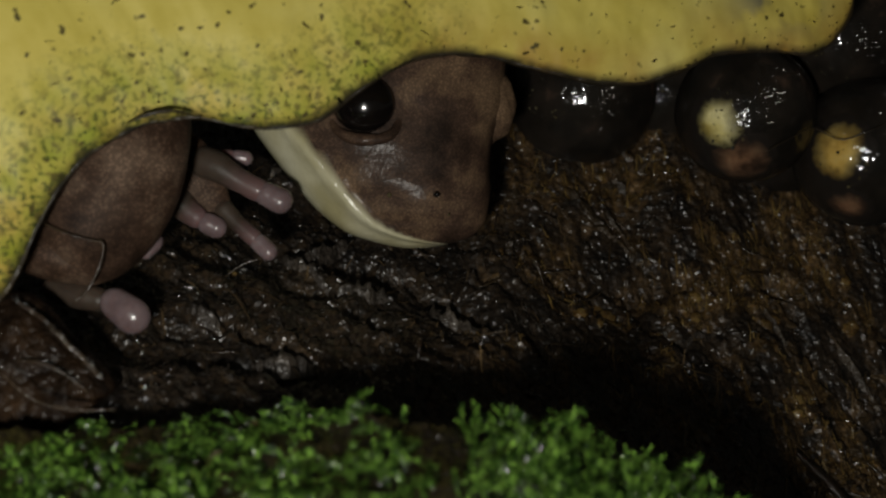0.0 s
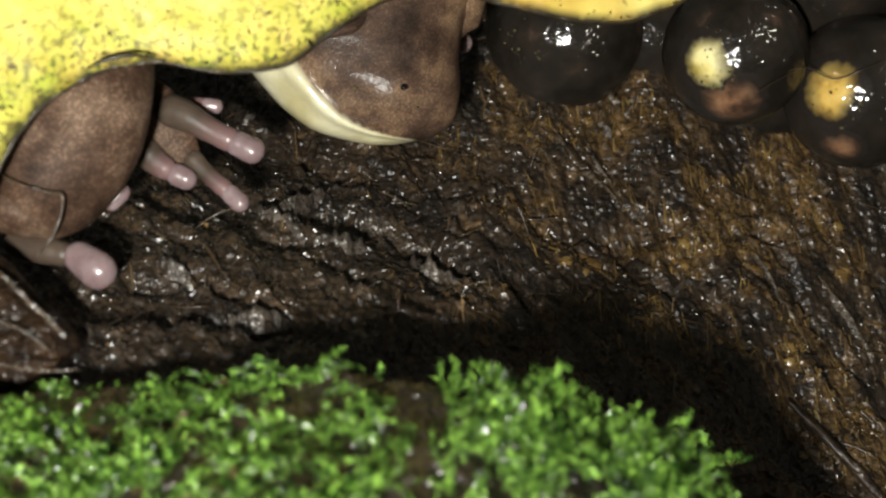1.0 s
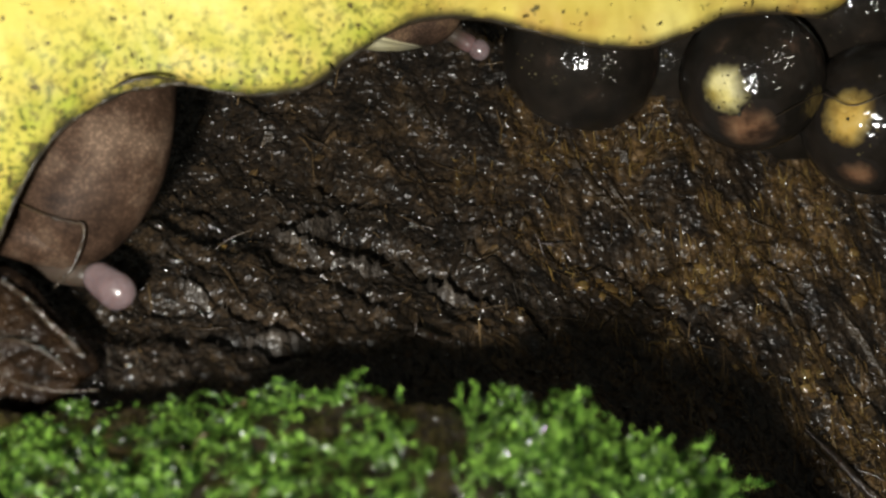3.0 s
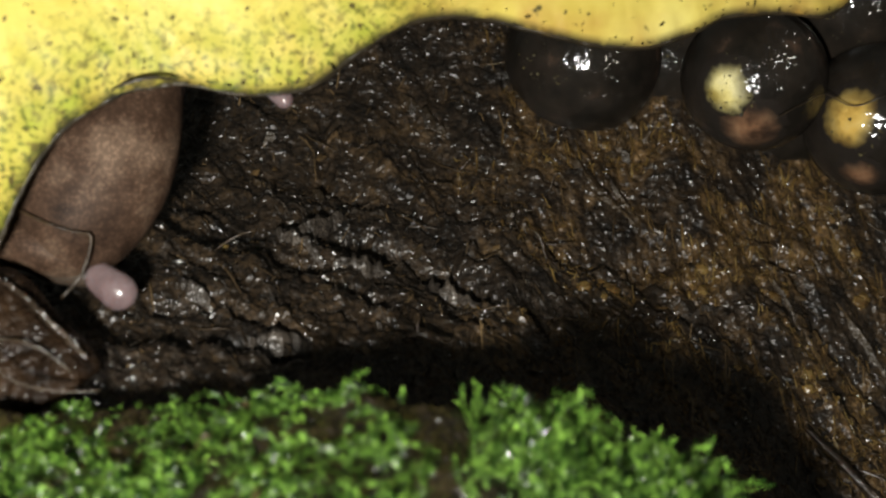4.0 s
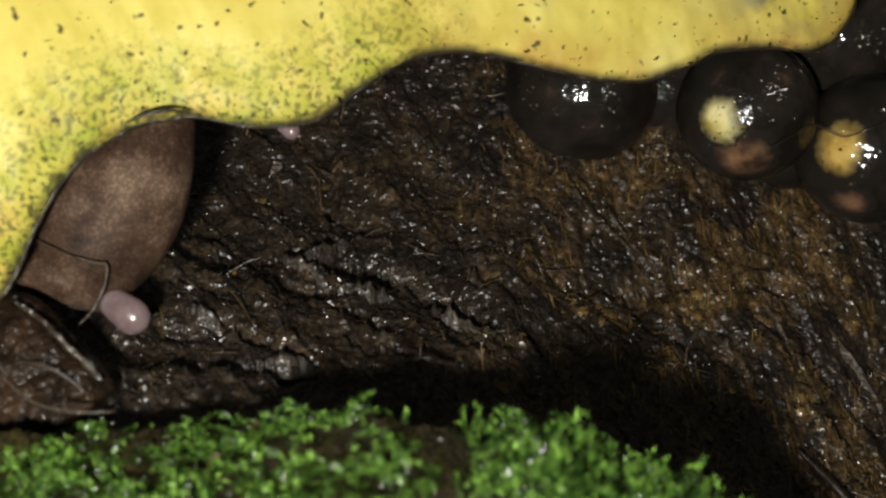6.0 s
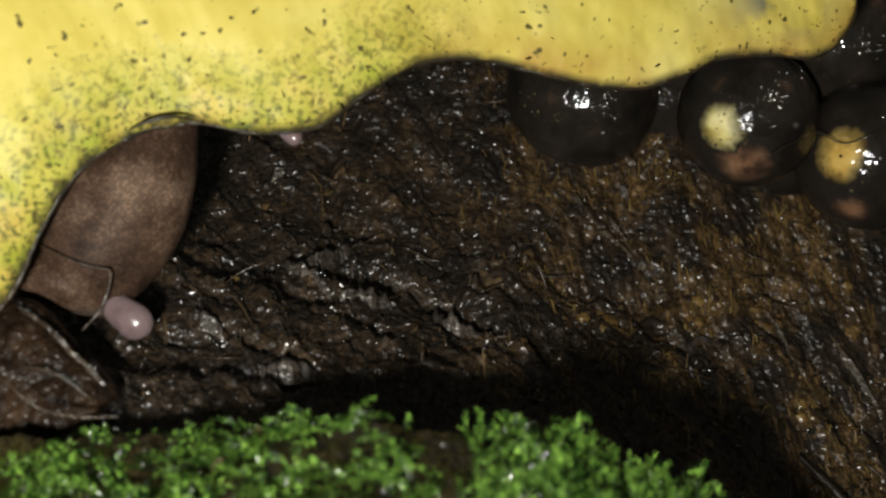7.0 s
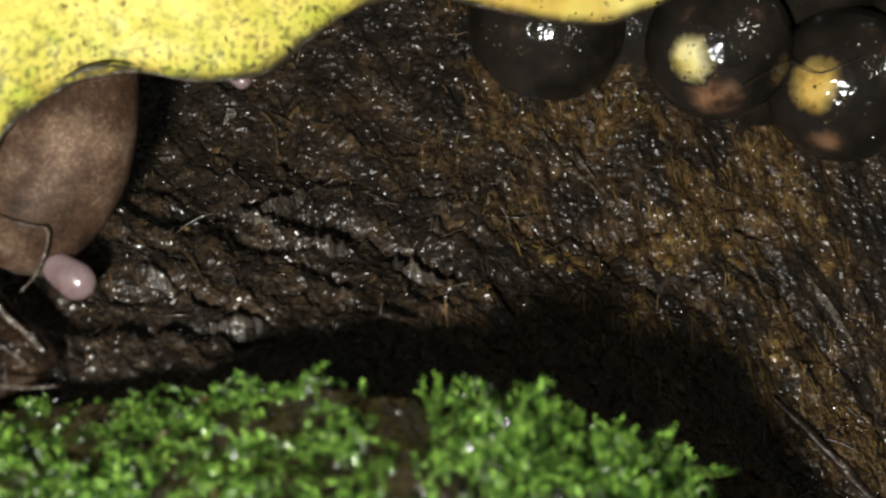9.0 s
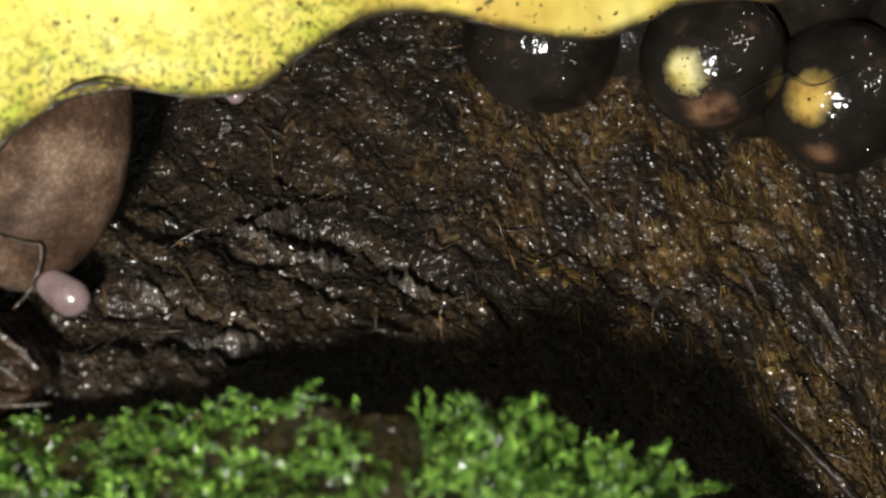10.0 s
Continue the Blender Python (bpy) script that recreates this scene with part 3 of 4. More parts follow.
part("fibre_litter", slivers(10000, 21, (-16, 29, 60, 94), (0.18, 0.65), (0.022, 0.065), 0.15, None, on_right), FIBRE, log, "orange-brown rotten fibres", smooth=False, kind="stuff")
part("splinter_litter", slivers(2400, 23, (-17, 6, 57, 84), (0.25, 1.0), (0.018, 0.05), 0.08, -0.42, None), RIDGE, log, "dark fine splinters", smooth=False, kind="stuff")
part("rot_litter", slivers(8000, 27, (1, 28, 72, 92), (0.18, 0.75), (0.03, 0.085), 0.16, None, lambda x, y: on_right(x, y) - 0.2), AMBER, log, "translucent amber crumbs of rotten wood", smooth=False, kind="stuff")


def droplets(count, seed, area, size, where):
    r = np.random.RandomState(seed)
    bm = bmesh.new()
    bmesh.ops.create_icosphere(bm, subdivisions=1, radius=1.0)
    tv = np.array([v.co[:] for v in bm.verts])
    tf = [[v.index for v in f.verts] for f in bm.faces]
    bm.free()
    x, y = r.uniform(area[0], area[1], count), r.uniform(area[2], area[3], count)
    lone = (grain(x * 0.9, y * 1.2, 81) + 0.35 * r.rand(len(x)) > 0.62) | (r.rand(len(x)) < 0.12)
    lone &= r.rand(len(x)) < 0.5 + 0.5 / (1 + np.exp((4.0 - x) / 2.0))
    x, y = x[lone], y[lone]
    count = len(x)
    z, s = where(x, y), size[0] + (size[1] - size[0]) * r.rand(count) ** 3.5
    a, long_ = r.uniform(0, math.pi, count), 1 + 3.2 * r.rand(count) ** 2
    along = np.stack([np.cos(a), np.sin(a), 0 * a], 1)
    shape = tv[None] + (tv[None] * along[:, None]).sum(2, keepdims=True) * along[:, None] * (long_ - 1)[:, None, None]
    verts = (shape * s[:, None, None] + np.stack([x, y, z], 1)[:, None]).reshape(-1, 3)
    faces = (np.array(tf)[None] + np.arange(count)[:, None, None] * len(tv)).reshape(-1, 3).tolist()
    return verts, faces


part("water_film", droplets(7000, 31, (-17, 29, 58, 94), (0.013, 0.100), lambda x, y: bark_z(x, y) + 0.05), WATER, log, "glistening beads of water", kind="stuff").visible_shadow = False


# ---- the moss ----
def moss_z(x, y):
    x, y = np.asarray(x, float), np.asarray(y, float)
    crest = np.interp(x, [-30, -12, -6, -3, 0.5, 2, 4, 5, 6.5, 8, 10, 11.7, 13.5, 17, 24], [-7.2, -7.0, -6.7, -6.25, -6.3, -7.0, -7.35, -7.6, -8.1, -8.9, -10.3, -12.0, -14.5, -19, -28])
    yc = np.interp(x, [-30, -8, 0, 24], [54.5, 54.0, 51.5, 51.0])
    back = np.interp(x, [-8, 0], [0.35, 1.5])
    d = y - yc
    z = crest + np.where(d < 0, 0.36 * d - 0.012 * d * d, -back * d - 0.05 * d * d)
    return z + 0.35 * rough(x * 0.35, y * 0.35, 3, 23) + 0.16 * rough(x * 1.9, y * 1.9, 3, 24) + 0.10 * rough(x * 4.5, y * 4.5, 2, 25)


def make_moss():
    xs, ys = np.linspace(-34, 20, 460), np.linspace(30, 60, 260)
    gx, gy = np.meshgrid(xs, ys)
    verts = np.stack([gx.ravel(), gy.ravel(), moss_z(gx, gy).ravel()], 1)
    nx, ny = len(xs), len(ys)
    ring = list(range(nx)) + [r * nx + nx - 1 for r in range(1, ny)] + [(ny - 1) * nx + c for c in range(nx - 2, -1, -1)] + [r * nx for r in range(ny - 2, 0, -1)]
    low = np.array([(verts[k][0], verts[k][1], min(verts[k][2] - 3, float(bark_base(verts[k][0], verts[k][1])) - 4)) for k in ring])
    faces = sheet(nx, ny) + [(ring[(k + 1) % len(ring)], ring[k], len(verts) + k, len(verts) + (k + 1) % len(ring)) for k in range(len(ring))]
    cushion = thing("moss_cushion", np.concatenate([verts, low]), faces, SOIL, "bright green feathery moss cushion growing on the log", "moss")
    r = np.random.RandomState(5)

    def shoot(height, leaves, length):
        """A stem with small folded leaves set round it."""
        v, f = [], []
        bend = r.normal(0, 0.25, 2)

        def axis(t):
            return np.array([bend[0] * t * t * height, bend[1] * t * t * height, t * height])
        for t in (0, 0.5, 1.0):
            for a in range(3):
                v.append(axis(t) + 0.05 * (1.1 - t) * np.array([math.cos(2.1 * a), math.sin(2.1 * a), 0]))
        for s in (0, 3):
            f += [(s + a, s + (a + 1) % 3, s + 3 + (a + 1) % 3, s + 3 + a) for a in range(3)]
        for k in range(leaves):
            t = 0.15 + 0.85 * k / leaves
            a = k * 2.4 + r.normal(0, 0.3)
            out = np.array([math.cos(a), math.sin(a), 0])
            across = np.array([-math.sin(a), math.cos(a), 0])
            ln = length * (0.75 + 0.5 * r.rand()) * (1.0 if t < 0.85 else 0.75)
            up = 0.45 + 0.9 * t
            p = axis(t)
            mid = p + out * ln * 0.5 + np.array([0, 0, up * ln * 0.42])
            tip = p + out * ln * 0.92 + np.array([0, 0, up * ln * (0.72 + 0.3 * r.rand())])
            w = ln * 0.13
            b = len(v)
            v += [p, mid + across * w + np.array([0, 0, w * 0.6]), mid - np.array([0, 0, w * 0.3]), mid - across * w + np.array([0, 0, w * 0.6]), tip]
            f += [(b, b + 2, b + 1), (b, b + 3, b + 2), (b + 1, b + 2, b + 4), (b + 2, b + 3, b + 4)]
        return np.array(v), f

    def finger(height, leaves, length):
        """An upright shoot whose short leaves overlap, with a loose star at its tip."""
        v, f = shoot(height, leaves, length)
        v = v.copy()
        c = v[:, 2:3] / height
        v[:, :2] *= 0.55 + 0.45 * np.clip((c - 0.75) * 4, 0, 1)
        return v, f

    def runner(length, leaves, size):
        """A stem that creeps along, with small pointed leaves all round it."""
        a = r.normal(0, 0.7)
        line = curve_points([(0, 0, 0), (length * 0.33, a * 0.25 * length, 0.35 * length * r.uniform(0.5, 1.2)), (length * 0.7, a * 0.45 * length, 0.30 * length), (length, a * 0.40 * length, r.uniform(0.0, 0.3) * length)], 40)
        v, f = tube(line[::4], [0.022, 0.018, 0.010], 4, 14)
        v = list(v)
        for k in range(leaves):
            p = line[int(39 * (0.1 + 0.9 * k / leaves))]
            d = line[min(39, int(39 * (0.1 + 0.9 * k / leaves)) + 1)] - p + 1e-6
            d /= np.linalg.norm(d)
            out = np.cross(d, r.normal(0, 1, 3))
            out /= np.linalg.norm(out) + 1e-6
            out = out * 0.85 + d * 0.5
            wide = np.cross(out, d)
            wide /= np.linalg.norm(wide) + 1e-6
            ln = size * r.uniform(0.7, 1.3) * (1.0 if k < leaves * 0.8 else 0.7)
            b, w = len(v), ln * 0.13
            v += [p, p + out * ln * 0.4 + wide * w, p + out * ln * 0.45 + d * w * 0.5, p + out * ln * 0.4 - wide * w, p + out * ln + d * ln * 0.15]
            f += [(b, b + 2, b + 1), (b, b + 3, b + 2), (b + 1, b + 2, b + 4), (b + 2, b + 3, b + 4)]
        return np.array(v), f

    kinds = [shoot(0.8 + 0.18 * k, 20 + 3 * k, 0.36 + 0.04 * (k % 3)) for k in range(4)] + [finger(1.3 + 0.3 * k, 34 + 6 * k, 0.36) for k in range(4)] + [runner(1.8 + 0.5 * k, 40 + 10 * k, 0.52) for k in range(6)]
    shared = [mesh_of("moss_shoot", v, f, MOSS, False) for v, f in kinds]
    shapes, brown, single = [], [], 0
    for k in range(19000):
        x, y = r.uniform(-22, 14), r.uniform(43, 57.5)
        tuft = float(grain(x * 0.55, y * 0.55, 40)) * 0.6 + float(grain(x * 1.7, y * 1.7, 44)) * 0.4
        bare = 0.55 if -4.5 < x < 0.3 and y > 50.5 else 0.44 if x > 0 else 0.44
        if tuft < bare + 0.14 * r.rand() or (x > -1 and r.rand() < 0.5) or (x <= -1 and r.rand() < 0.35) or (y > 55.5 and x > -9):
            continue
        lean = Matrix.Rotation(r.normal(0.05, 0.30), 3, "X") @ Matrix.Rotation(r.normal(0, 0.32), 3, "Y") @ Matrix.Rotation(r.uniform(0, 6.3), 3, "Z")
        creeps = r.rand() < (0.55 if x < -1.5 else 0.10)
        pick = 8 + r.randint(6) if creeps else 4 + r.randint(4) if x > -1 and r.rand() < 0.75 else r.randint(4)
        v, f = kinds[pick]
        size = (0.15 + 1.45 * tuft) * r.uniform(0.65, 1.25) * (0.46 if creeps else 0.52 if x < -5 else 0.38 if x < 0 else 0.60) * (0.62 if y > 52.3 and x < 0.5 else 1.0)
        foot_at = np.array([x, y, float(moss_z(x, y)) - 0.1])
        if r.rand() < 0.03 and x < -3:
            brown.append(((v * size) @ np.array(lean).T + foot_at, f))
        elif single < 290 and x > -1 and y > 46:
            single += 1
            ob = new("moss_shoot", shared[pick])
            ob.parent = cushion
            ob.matrix_local = Matrix.Translation(Vector(foot_at) * MM) @ lean.to_4x4() @ Matrix.Scale(size, 4)
        else:
            shapes.append(((v * size) @ np.array(lean).T + foot_at, f))
    dew = []
    for _ in range(70):
        x, y = r.uniform(-20, 11), r.uniform(44, 55)
        rad = 0.015 + 0.035 * r.rand() ** 2
        dew.append(ball((x, y, float(moss_z(x, y)) + 0.05 + 0.7 * r.rand()), (rad, rad, rad), 6, 8))
    part("dew", join(dew), WATER, cushion, "small beads of dew", kind="stuff").visible_shadow = False
    part("moss_foliage", join(shapes), MOSS, cushion, "green feathery moss foliage", smooth=False, kind="stuff")
    part("withered_foliage", join(brown), DEAD, cushion, "withered brown moss", smooth=False, kind="stuff")
    return cushion


make_moss()


# ---- the leaf ----
def leaf_y(x, z):
    return 57 + 0.33 * (x + 15) + 0.010 * np.maximum(z - 6, 0) ** 2 + 0.35 * rough(x * 0.12, z * 0.12, 2, 8)


def make_leaf():
    edge = curve_points([(-26, -16), (-21, -9), (-18.39, -4.34), (-17.6, -2.61), (-16.8, -1.3), (-16.0, 0.69), (-14.57, 3.14), (-12.49, 4.71), (-11.22, 5.07),
                         (-9.93, 5.22), (-7.74, 4.86), (-5.26, 5.17), (-3.42, 6.55), (-1.06, 8.0), (1.61, 8.31), (4.1, 7.87), (6.65, 7.38),
                         (9.01, 7.37), (11.16, 8.09), (12.8, 8.85), (15.59, 9.13), (17.31, 9.05), (18.76, 9.86), (19.64, 11.23), (19.94, 13.4), (20.5, 17)], 420)
    far = np.stack([np.linspace(-48, 22, 420), np.linspace(14, 46, 420) - 8 * np.linspace(-1, 1, 420) ** 2 + 8], 1)
    rows = np.concatenate([np.linspace(0, 0.12, 16), np.linspace(0.13, 1, 44)])
    verts, margin, algae, blotch = [], [], [], []
    for t in rows:
        p = edge * (1 - t) + far * t
        d = np.linalg.norm(p - edge, axis=1)
        y = leaf_y(p[:, 0], p[:, 1]) + 0.5 * np.exp(-d / 0.7) + 0.10 * rough(p[:, 0] * 0.9, p[:, 1] * 0.9, 3, 9)
        verts.append(np.stack([p[:, 0], y, p[:, 1]], 1))
        margin.append(d)
        algae.append(np.clip(1.2 - d / 3.4, 0, 1) * np.interp(p[:, 0], [-20, -15, -3, 2], [1, 0.9, 0.75, 0]))
        blotch.append(np.exp(-((p[:, 0] - 15.6) / 2.2) ** 2 - ((p[:, 1] - 11.8) / 1.5) ** 2))
    front = np.concatenate(verts)
    n = len(front)
    back = front + np.array([0, 0.30, 0])
    nx, ny = 420, len(rows)
    f = sheet(nx, ny)
    faces = f + [tuple(n + k for k in face[::-1]) for face in f]
    ring = list(range(nx)) + [r * nx + nx - 1 for r in range(1, ny)] + [(ny - 1) * nx + c for c in range(nx - 2, -1, -1)] + [r * nx for r in range(ny - 2, 0, -1)]
    faces += [(ring[(k + 1) % len(ring)], ring[k], n + ring[k], n + ring[(k + 1) % len(ring)]) for k in range(len(ring))]
    leaf = thing("yellow_leaf", np.concatenate([front, back]), faces, LEAF, "large yellow dying leaf with wavy browned edge and dark specks", "leaf")
    for key, values in (("margin", margin), ("algae", algae), ("blotch", blotch)):
        a = leaf.data.attributes.new(key, "FLOAT", "POINT")
        a.data.foreach_set("value", np.tile(np.concatenate(values), 2))
    line = front[:nx] + np.array([0, 0.15, 0])
    part("margin", tube(line[30:-10:3], [0.10, 0.12, 0.09, 0.11, 0.14, 0.10, 0.11], 8, 380, 1.0, 0.6, 2), RIM, leaf, "dark browned leaf margin")
    part("curled_edge", tube([(-12.6, 57.7, 4.75), (-11.8, 57.6, 5.1), (-10.8, 57.8, 5.32), (-9.9, 58.3, 5.22)], [0.02, 0.08, 0.09, 0.02], 10, 30, 0.8, 0.3, 3), RIM, leaf, "small brown curl on the leaf's edge")
    r = np.random.RandomState(14)
    bits = []
    for k in range(1100):
        i, t = r.randint(20, 400), r.rand() ** 1.6 * 0.75
        p = edge[i] * (1 - t) + far[i] * t
        a, ln, w = r.uniform(0, 3.14), 0.03 + 0.30 * r.rand() ** 8, 0.02 + 0.05 * r.rand() ** 2.5
        y = float(leaf_y(p[0], p[1])) - 0.03
        dx, dz = math.cos(a), math.sin(a)
        v = [(p[0] + dx * q * ln - dz * s * w, y - (0.06 if q == 0 and s == 0 else -0.12), p[1] + dz * q * ln + dx * s * w)
             for q, s in ((-1, 0), (-0.4, 1), (0.5, 0.8), (1, 0), (0.5, -0.8), (-0.4, -1), (0, 0))]
        bits.append((v, [(j, (j + 1) % 6, 6) for j in range(6)]))
    part("debris", join(bits), SPECK, leaf, "brown and black specks of debris", smooth=False, kind="stuff")
    return leaf


make_leaf()


# ---- the eggs ----
def cap(r, way, wide, lift, seed, high=1.0):
    """A patch with a ragged outline that lies on a ball of radius r, round the direction way."""
    d = Vector(way).normalized()
    turn = d.to_track_quat("Z", "Y").to_matrix()
    verts, n, rings = [], 40, 14
    for k in range(rings):
        t = k / (rings - 1)
        for a in range(n):
            q = 2 * math.pi * a / n
            span = wide * (1 + 0.13 * noise.noise(Vector((math.cos(q) * 1.2, math.sin(q) * 1.2, seed * 2.7))) + 0.12 * noise.noise(Vector((math.cos(q) * 4, math.sin(q) * 4, seed))))
            th = span * t * (high if abs(math.sin(q)) > 0.7 else 1.0)
            rad = r * (0.985 + lift * (1 - t ** 3) + 0.008 * noise.noise(Vector((t * 3 * math.cos(q), t * 3 * math.sin(q), seed + 8))))
            verts.append(turn @ Vector((math.sin(th) * math.cos(q), math.sin(th) * math.sin(q), math.cos(th))) * rad)
    faces = [(k * n + a, (k + 1) * n + a, (k + 1) * n + (a + 1) % n, k * n + (a + 1) % n) for k in range(rings - 1) for a in range(n)]
    return np.array([v[:] for v in verts]), faces


def fading(ob):
    """Marks a cap's vertices from its middle (0) to its rim (1)."""
    ob.data.attributes.new("rim", "FLOAT", "POINT").data.foreach_set("value", np.repeat(np.linspace(0, 1, 14), 40))
    return ob


def make_egg(centre, r, yolk, label, yolk_mat, flesh=None, seed=0):
    c = np.array(centre)
    egg = thing("frog_egg", *ball((0, 0, 0), (r * 0.985,) * 3, 28, 40, 0.008, seed), EMBRYO, label, "egg", group="clutch of frog eggs")
    egg.matrix_world = TILT @ Matrix.Translation(Vector(c) * MM)
    if yolk:
        fading(part("yolk", cap(r, yolk[:3], yolk[3] * 1.45, 0.018, seed + 5), yolk_mat, egg, "pale yellow yolk mass"))
    if flesh:
        fading(part("embryo", cap(r, flesh[:3], flesh[3] * 1.4, 0.012, seed + 9), FLESH, egg, "pinkish brown embryo"))
    part("membrane", ball((0, 0, 0), (r * 1.012,) * 3, 32, 48, 0.004, seed + 2), JELLY, egg, "clear wet jelly coat").visible_shadow = False
    q = np.random.RandomState(seed + 60)
    wet = []
    # Beads added as highlight sparkle, most clustered on the side facing the eye.
    for k in range(70):
        wide = 0.11 if k < 50 else 0.42
        d = np.array([q.normal(0.16, wide), -1.0, q.normal(0.16 if yolk else -0.22, wide)])
        d /= np.linalg.norm(d)
        rad = 0.018 + 0.055 * q.rand() ** 3
        wet.append(ball(d * r * 1.012, (rad, rad * 0.8, rad), 6, 8))
    part("glint_bead", join(wet), WATER, egg, "tiny beads added as broken-up highlight glints", kind="stuff").visible_shadow = False
    bits = []
    for _ in range(26):
        d = np.array([q.normal(-0.6, 0.32), -1.0, q.normal(-0.25, 0.32)])
        d /= np.linalg.norm(d)
        bits.append(ball(d * r * 1.04, (0.03 + 0.10 * q.rand() ** 2, 0.03, 0.03 + 0.08 * q.rand() ** 2), 4, 6, 0.5, q.randint(50)))
    part("dirt", join(bits), SPECK, egg, "black crumbs of dirt", smooth=False, kind="stuff")
    return egg


make_egg((17.05, 81.0, 7.5), 3.9, (-0.56, -0.78, -0.22, 0.35), "dark glossy frog egg with a pale yellow yolk", YOLK, (-0.22, -0.72, -0.92, 0.40), 1)
make_egg((24.3, 82.5, 5.4), 4.2, (-0.60, -0.76, -0.06, 0.36), "dark glossy frog egg with an orange-yellow yolk", YOLK_ORANGE, (-0.5, -0.6, -0.95, 0.25), 2)
make_egg((8.3, 86.6, 9.3), 4.6, None, "dark glossy frog egg, half hidden behind the leaf", YOLK, None, 3)
make_egg((23.4, 86.0, 12.6), 4.5, None, "dark glossy frog egg in the back of the clutch", YOLK, None, 4)
make_egg((30.5, 85.0, 10.6), 4.2, None, "dark glossy frog egg at the clutch's end", YOLK, None, 5)
make_egg((13.6, 90.5, 9.6), 4.3, None, "dark glossy frog egg wedged behind the others", YOLK, None, 6)
make_egg((20.6, 90.0, 6.8), 4.0, None, "dark glossy frog egg low in the back of the clutch", YOLK, None, 7)

hair = thing("dark_hair", *tube([(17.2, 76.7, 5.0), (18.9, 77.4, 5.9), (20.2, 78.4, 6.4), (21.7, 78.5, 5.8), (23.0, 78.0, 6.2), (24.2, 78.0, 6.7)], [0.03, 0.035, 0.03, 0.035, 0.02], 6, 40), HAIR,
             "fine dark hair lying across the frog eggs", "fibre")
moss_thread = thing("pale_fibre", *tube([(5.9, 81.2, 1.2), (6.4, 80.9, 2.4), (7.2, 80.9, 1.3)], [0.03, 0.035, 0.02], 6, 16), ROOT, "pale bent fibre standing on the log", "fibre")


# ---- the bark chip and the threads beside the leg ----
def make_chip():
    out = np.array([(-24, -1.5), (-18.2, -1.9), (-16.4, -2.3), (-14.8, -3.9), (-13.2, -5.4), (-13.4, -6.2), (-16, -7.6), (-20, -8.2), (-24, -8.0)])
    line = curve_points(np.concatenate([out, np.zeros((len(out), 1))], 1), 90)[:, :2]
    mid = np.array([-17.8, -5.0])
    verts, rings = [], 22
    for side in (0, 1):
        for k in range(rings):
            t = 1 - k / (rings - 1) * 0.98
            p = mid + (line - mid) * t
            bulge = (1 - t ** 4) * 0.9
            y = 58.0 + 0.35 * (p[:, 1] + 5) + (0.55 + bulge if side else -bulge) + 0.35 * rough(p[:, 0] * 0.7, p[:, 1] * 0.7, 4, 30 + side)
            verts.append(np.stack([p[:, 0], y, p[:, 1]], 1))
    n, m = 90, rings
    faces = []
    for side in (0, 1):
        for k in range(rings - 1):
            for a in range(n):
                q = [(side * m + k) * n + a, (side * m + k) * n + (a + 1) % n, (side * m + k + 1) * n + (a + 1) % n, (side * m + k + 1) * n + a]
                faces.append(q if side else q[::-1])
        faces.append([(side * m + m - 1) * n + a for a in (range(n) if side else range(n - 1, -1, -1))])
    for a in range(n):
        faces.append((a, (a + 1) % n, m * n + (a + 1) % n, m * n + a))
    chip = thing("bark_chip", np.concatenate(verts), faces, CHIP, "dark wet bark chip with a frayed pale edge", "bark")
    part("frayed_edge", tube([(-17.0, 57.9, -2.3), (-15.9, 57.7, -3.0), (-14.6, 57.4, -4.2), (-13.3, 57.2, -5.4)], [0.05, 0.11, 0.12, 0.07], 10, 60, 0.8, 1.4, 4), EDGE, chip, "frayed edge")
    part("fibre", tube([(-16.6, 56.9, -4.6), (-15.6, 56.7, -4.7), (-14.6, 56.7, -5.2), (-13.8, 56.9, -5.9)], [0.05, 0.07, 0.04], 7, 30), ROOT, chip, "thin pale fibre")
    r = np.random.RandomState(61)
    beads = []
    for line, count in (([(-17.0, 57.6, -2.1), (-15.9, 57.4, -2.8), (-14.6, 57.1, -4.0), (-13.3, 56.9, -5.2)], 60), ([(-16.6, 56.8, -4.5), (-15.6, 56.6, -4.6), (-14.6, 56.6, -5.1), (-13.8, 56.8, -5.8)], 40), ([(-18.5, 56.6, -4.0), (-17.4, 56.5, -4.6), (-16.0, 56.6, -5.8)], 40)):
        at = curve_points(line, 200)
        for _ in range(count):
            beads.append(ball(at[r.randint(200)] + r.normal(0, 0.10, 3) * (1, 0.3, 1), np.array((1.3, 0.8, 0.9)) * (0.012 + 0.034 * r.rand() ** 3), 5, 6))
    part("water_bead", join(beads), WATER, chip, "glistening beads of water", kind="stuff").visible_shadow = False
    return chip


make_chip()
root = thing("root_thread", *tube([(-17.6, 60.9, 0.55), (-16.7, 60.5, 0.1), (-15.4, 60.3, -0.45), (-14.4, 60.4, -0.75), (-13.92, 60.4, -0.88), (-13.95, 60.4, -1.6), (-14.4, 60.4, -2.6), (-15.1, 60.4, -3.4)],
                                  [0.04, 0.05, 0.055, 0.055, 0.045], 8, 80, 1.0, 0.9, 6), ROOT, "thin brown root thread lying over the frog leg", "root")
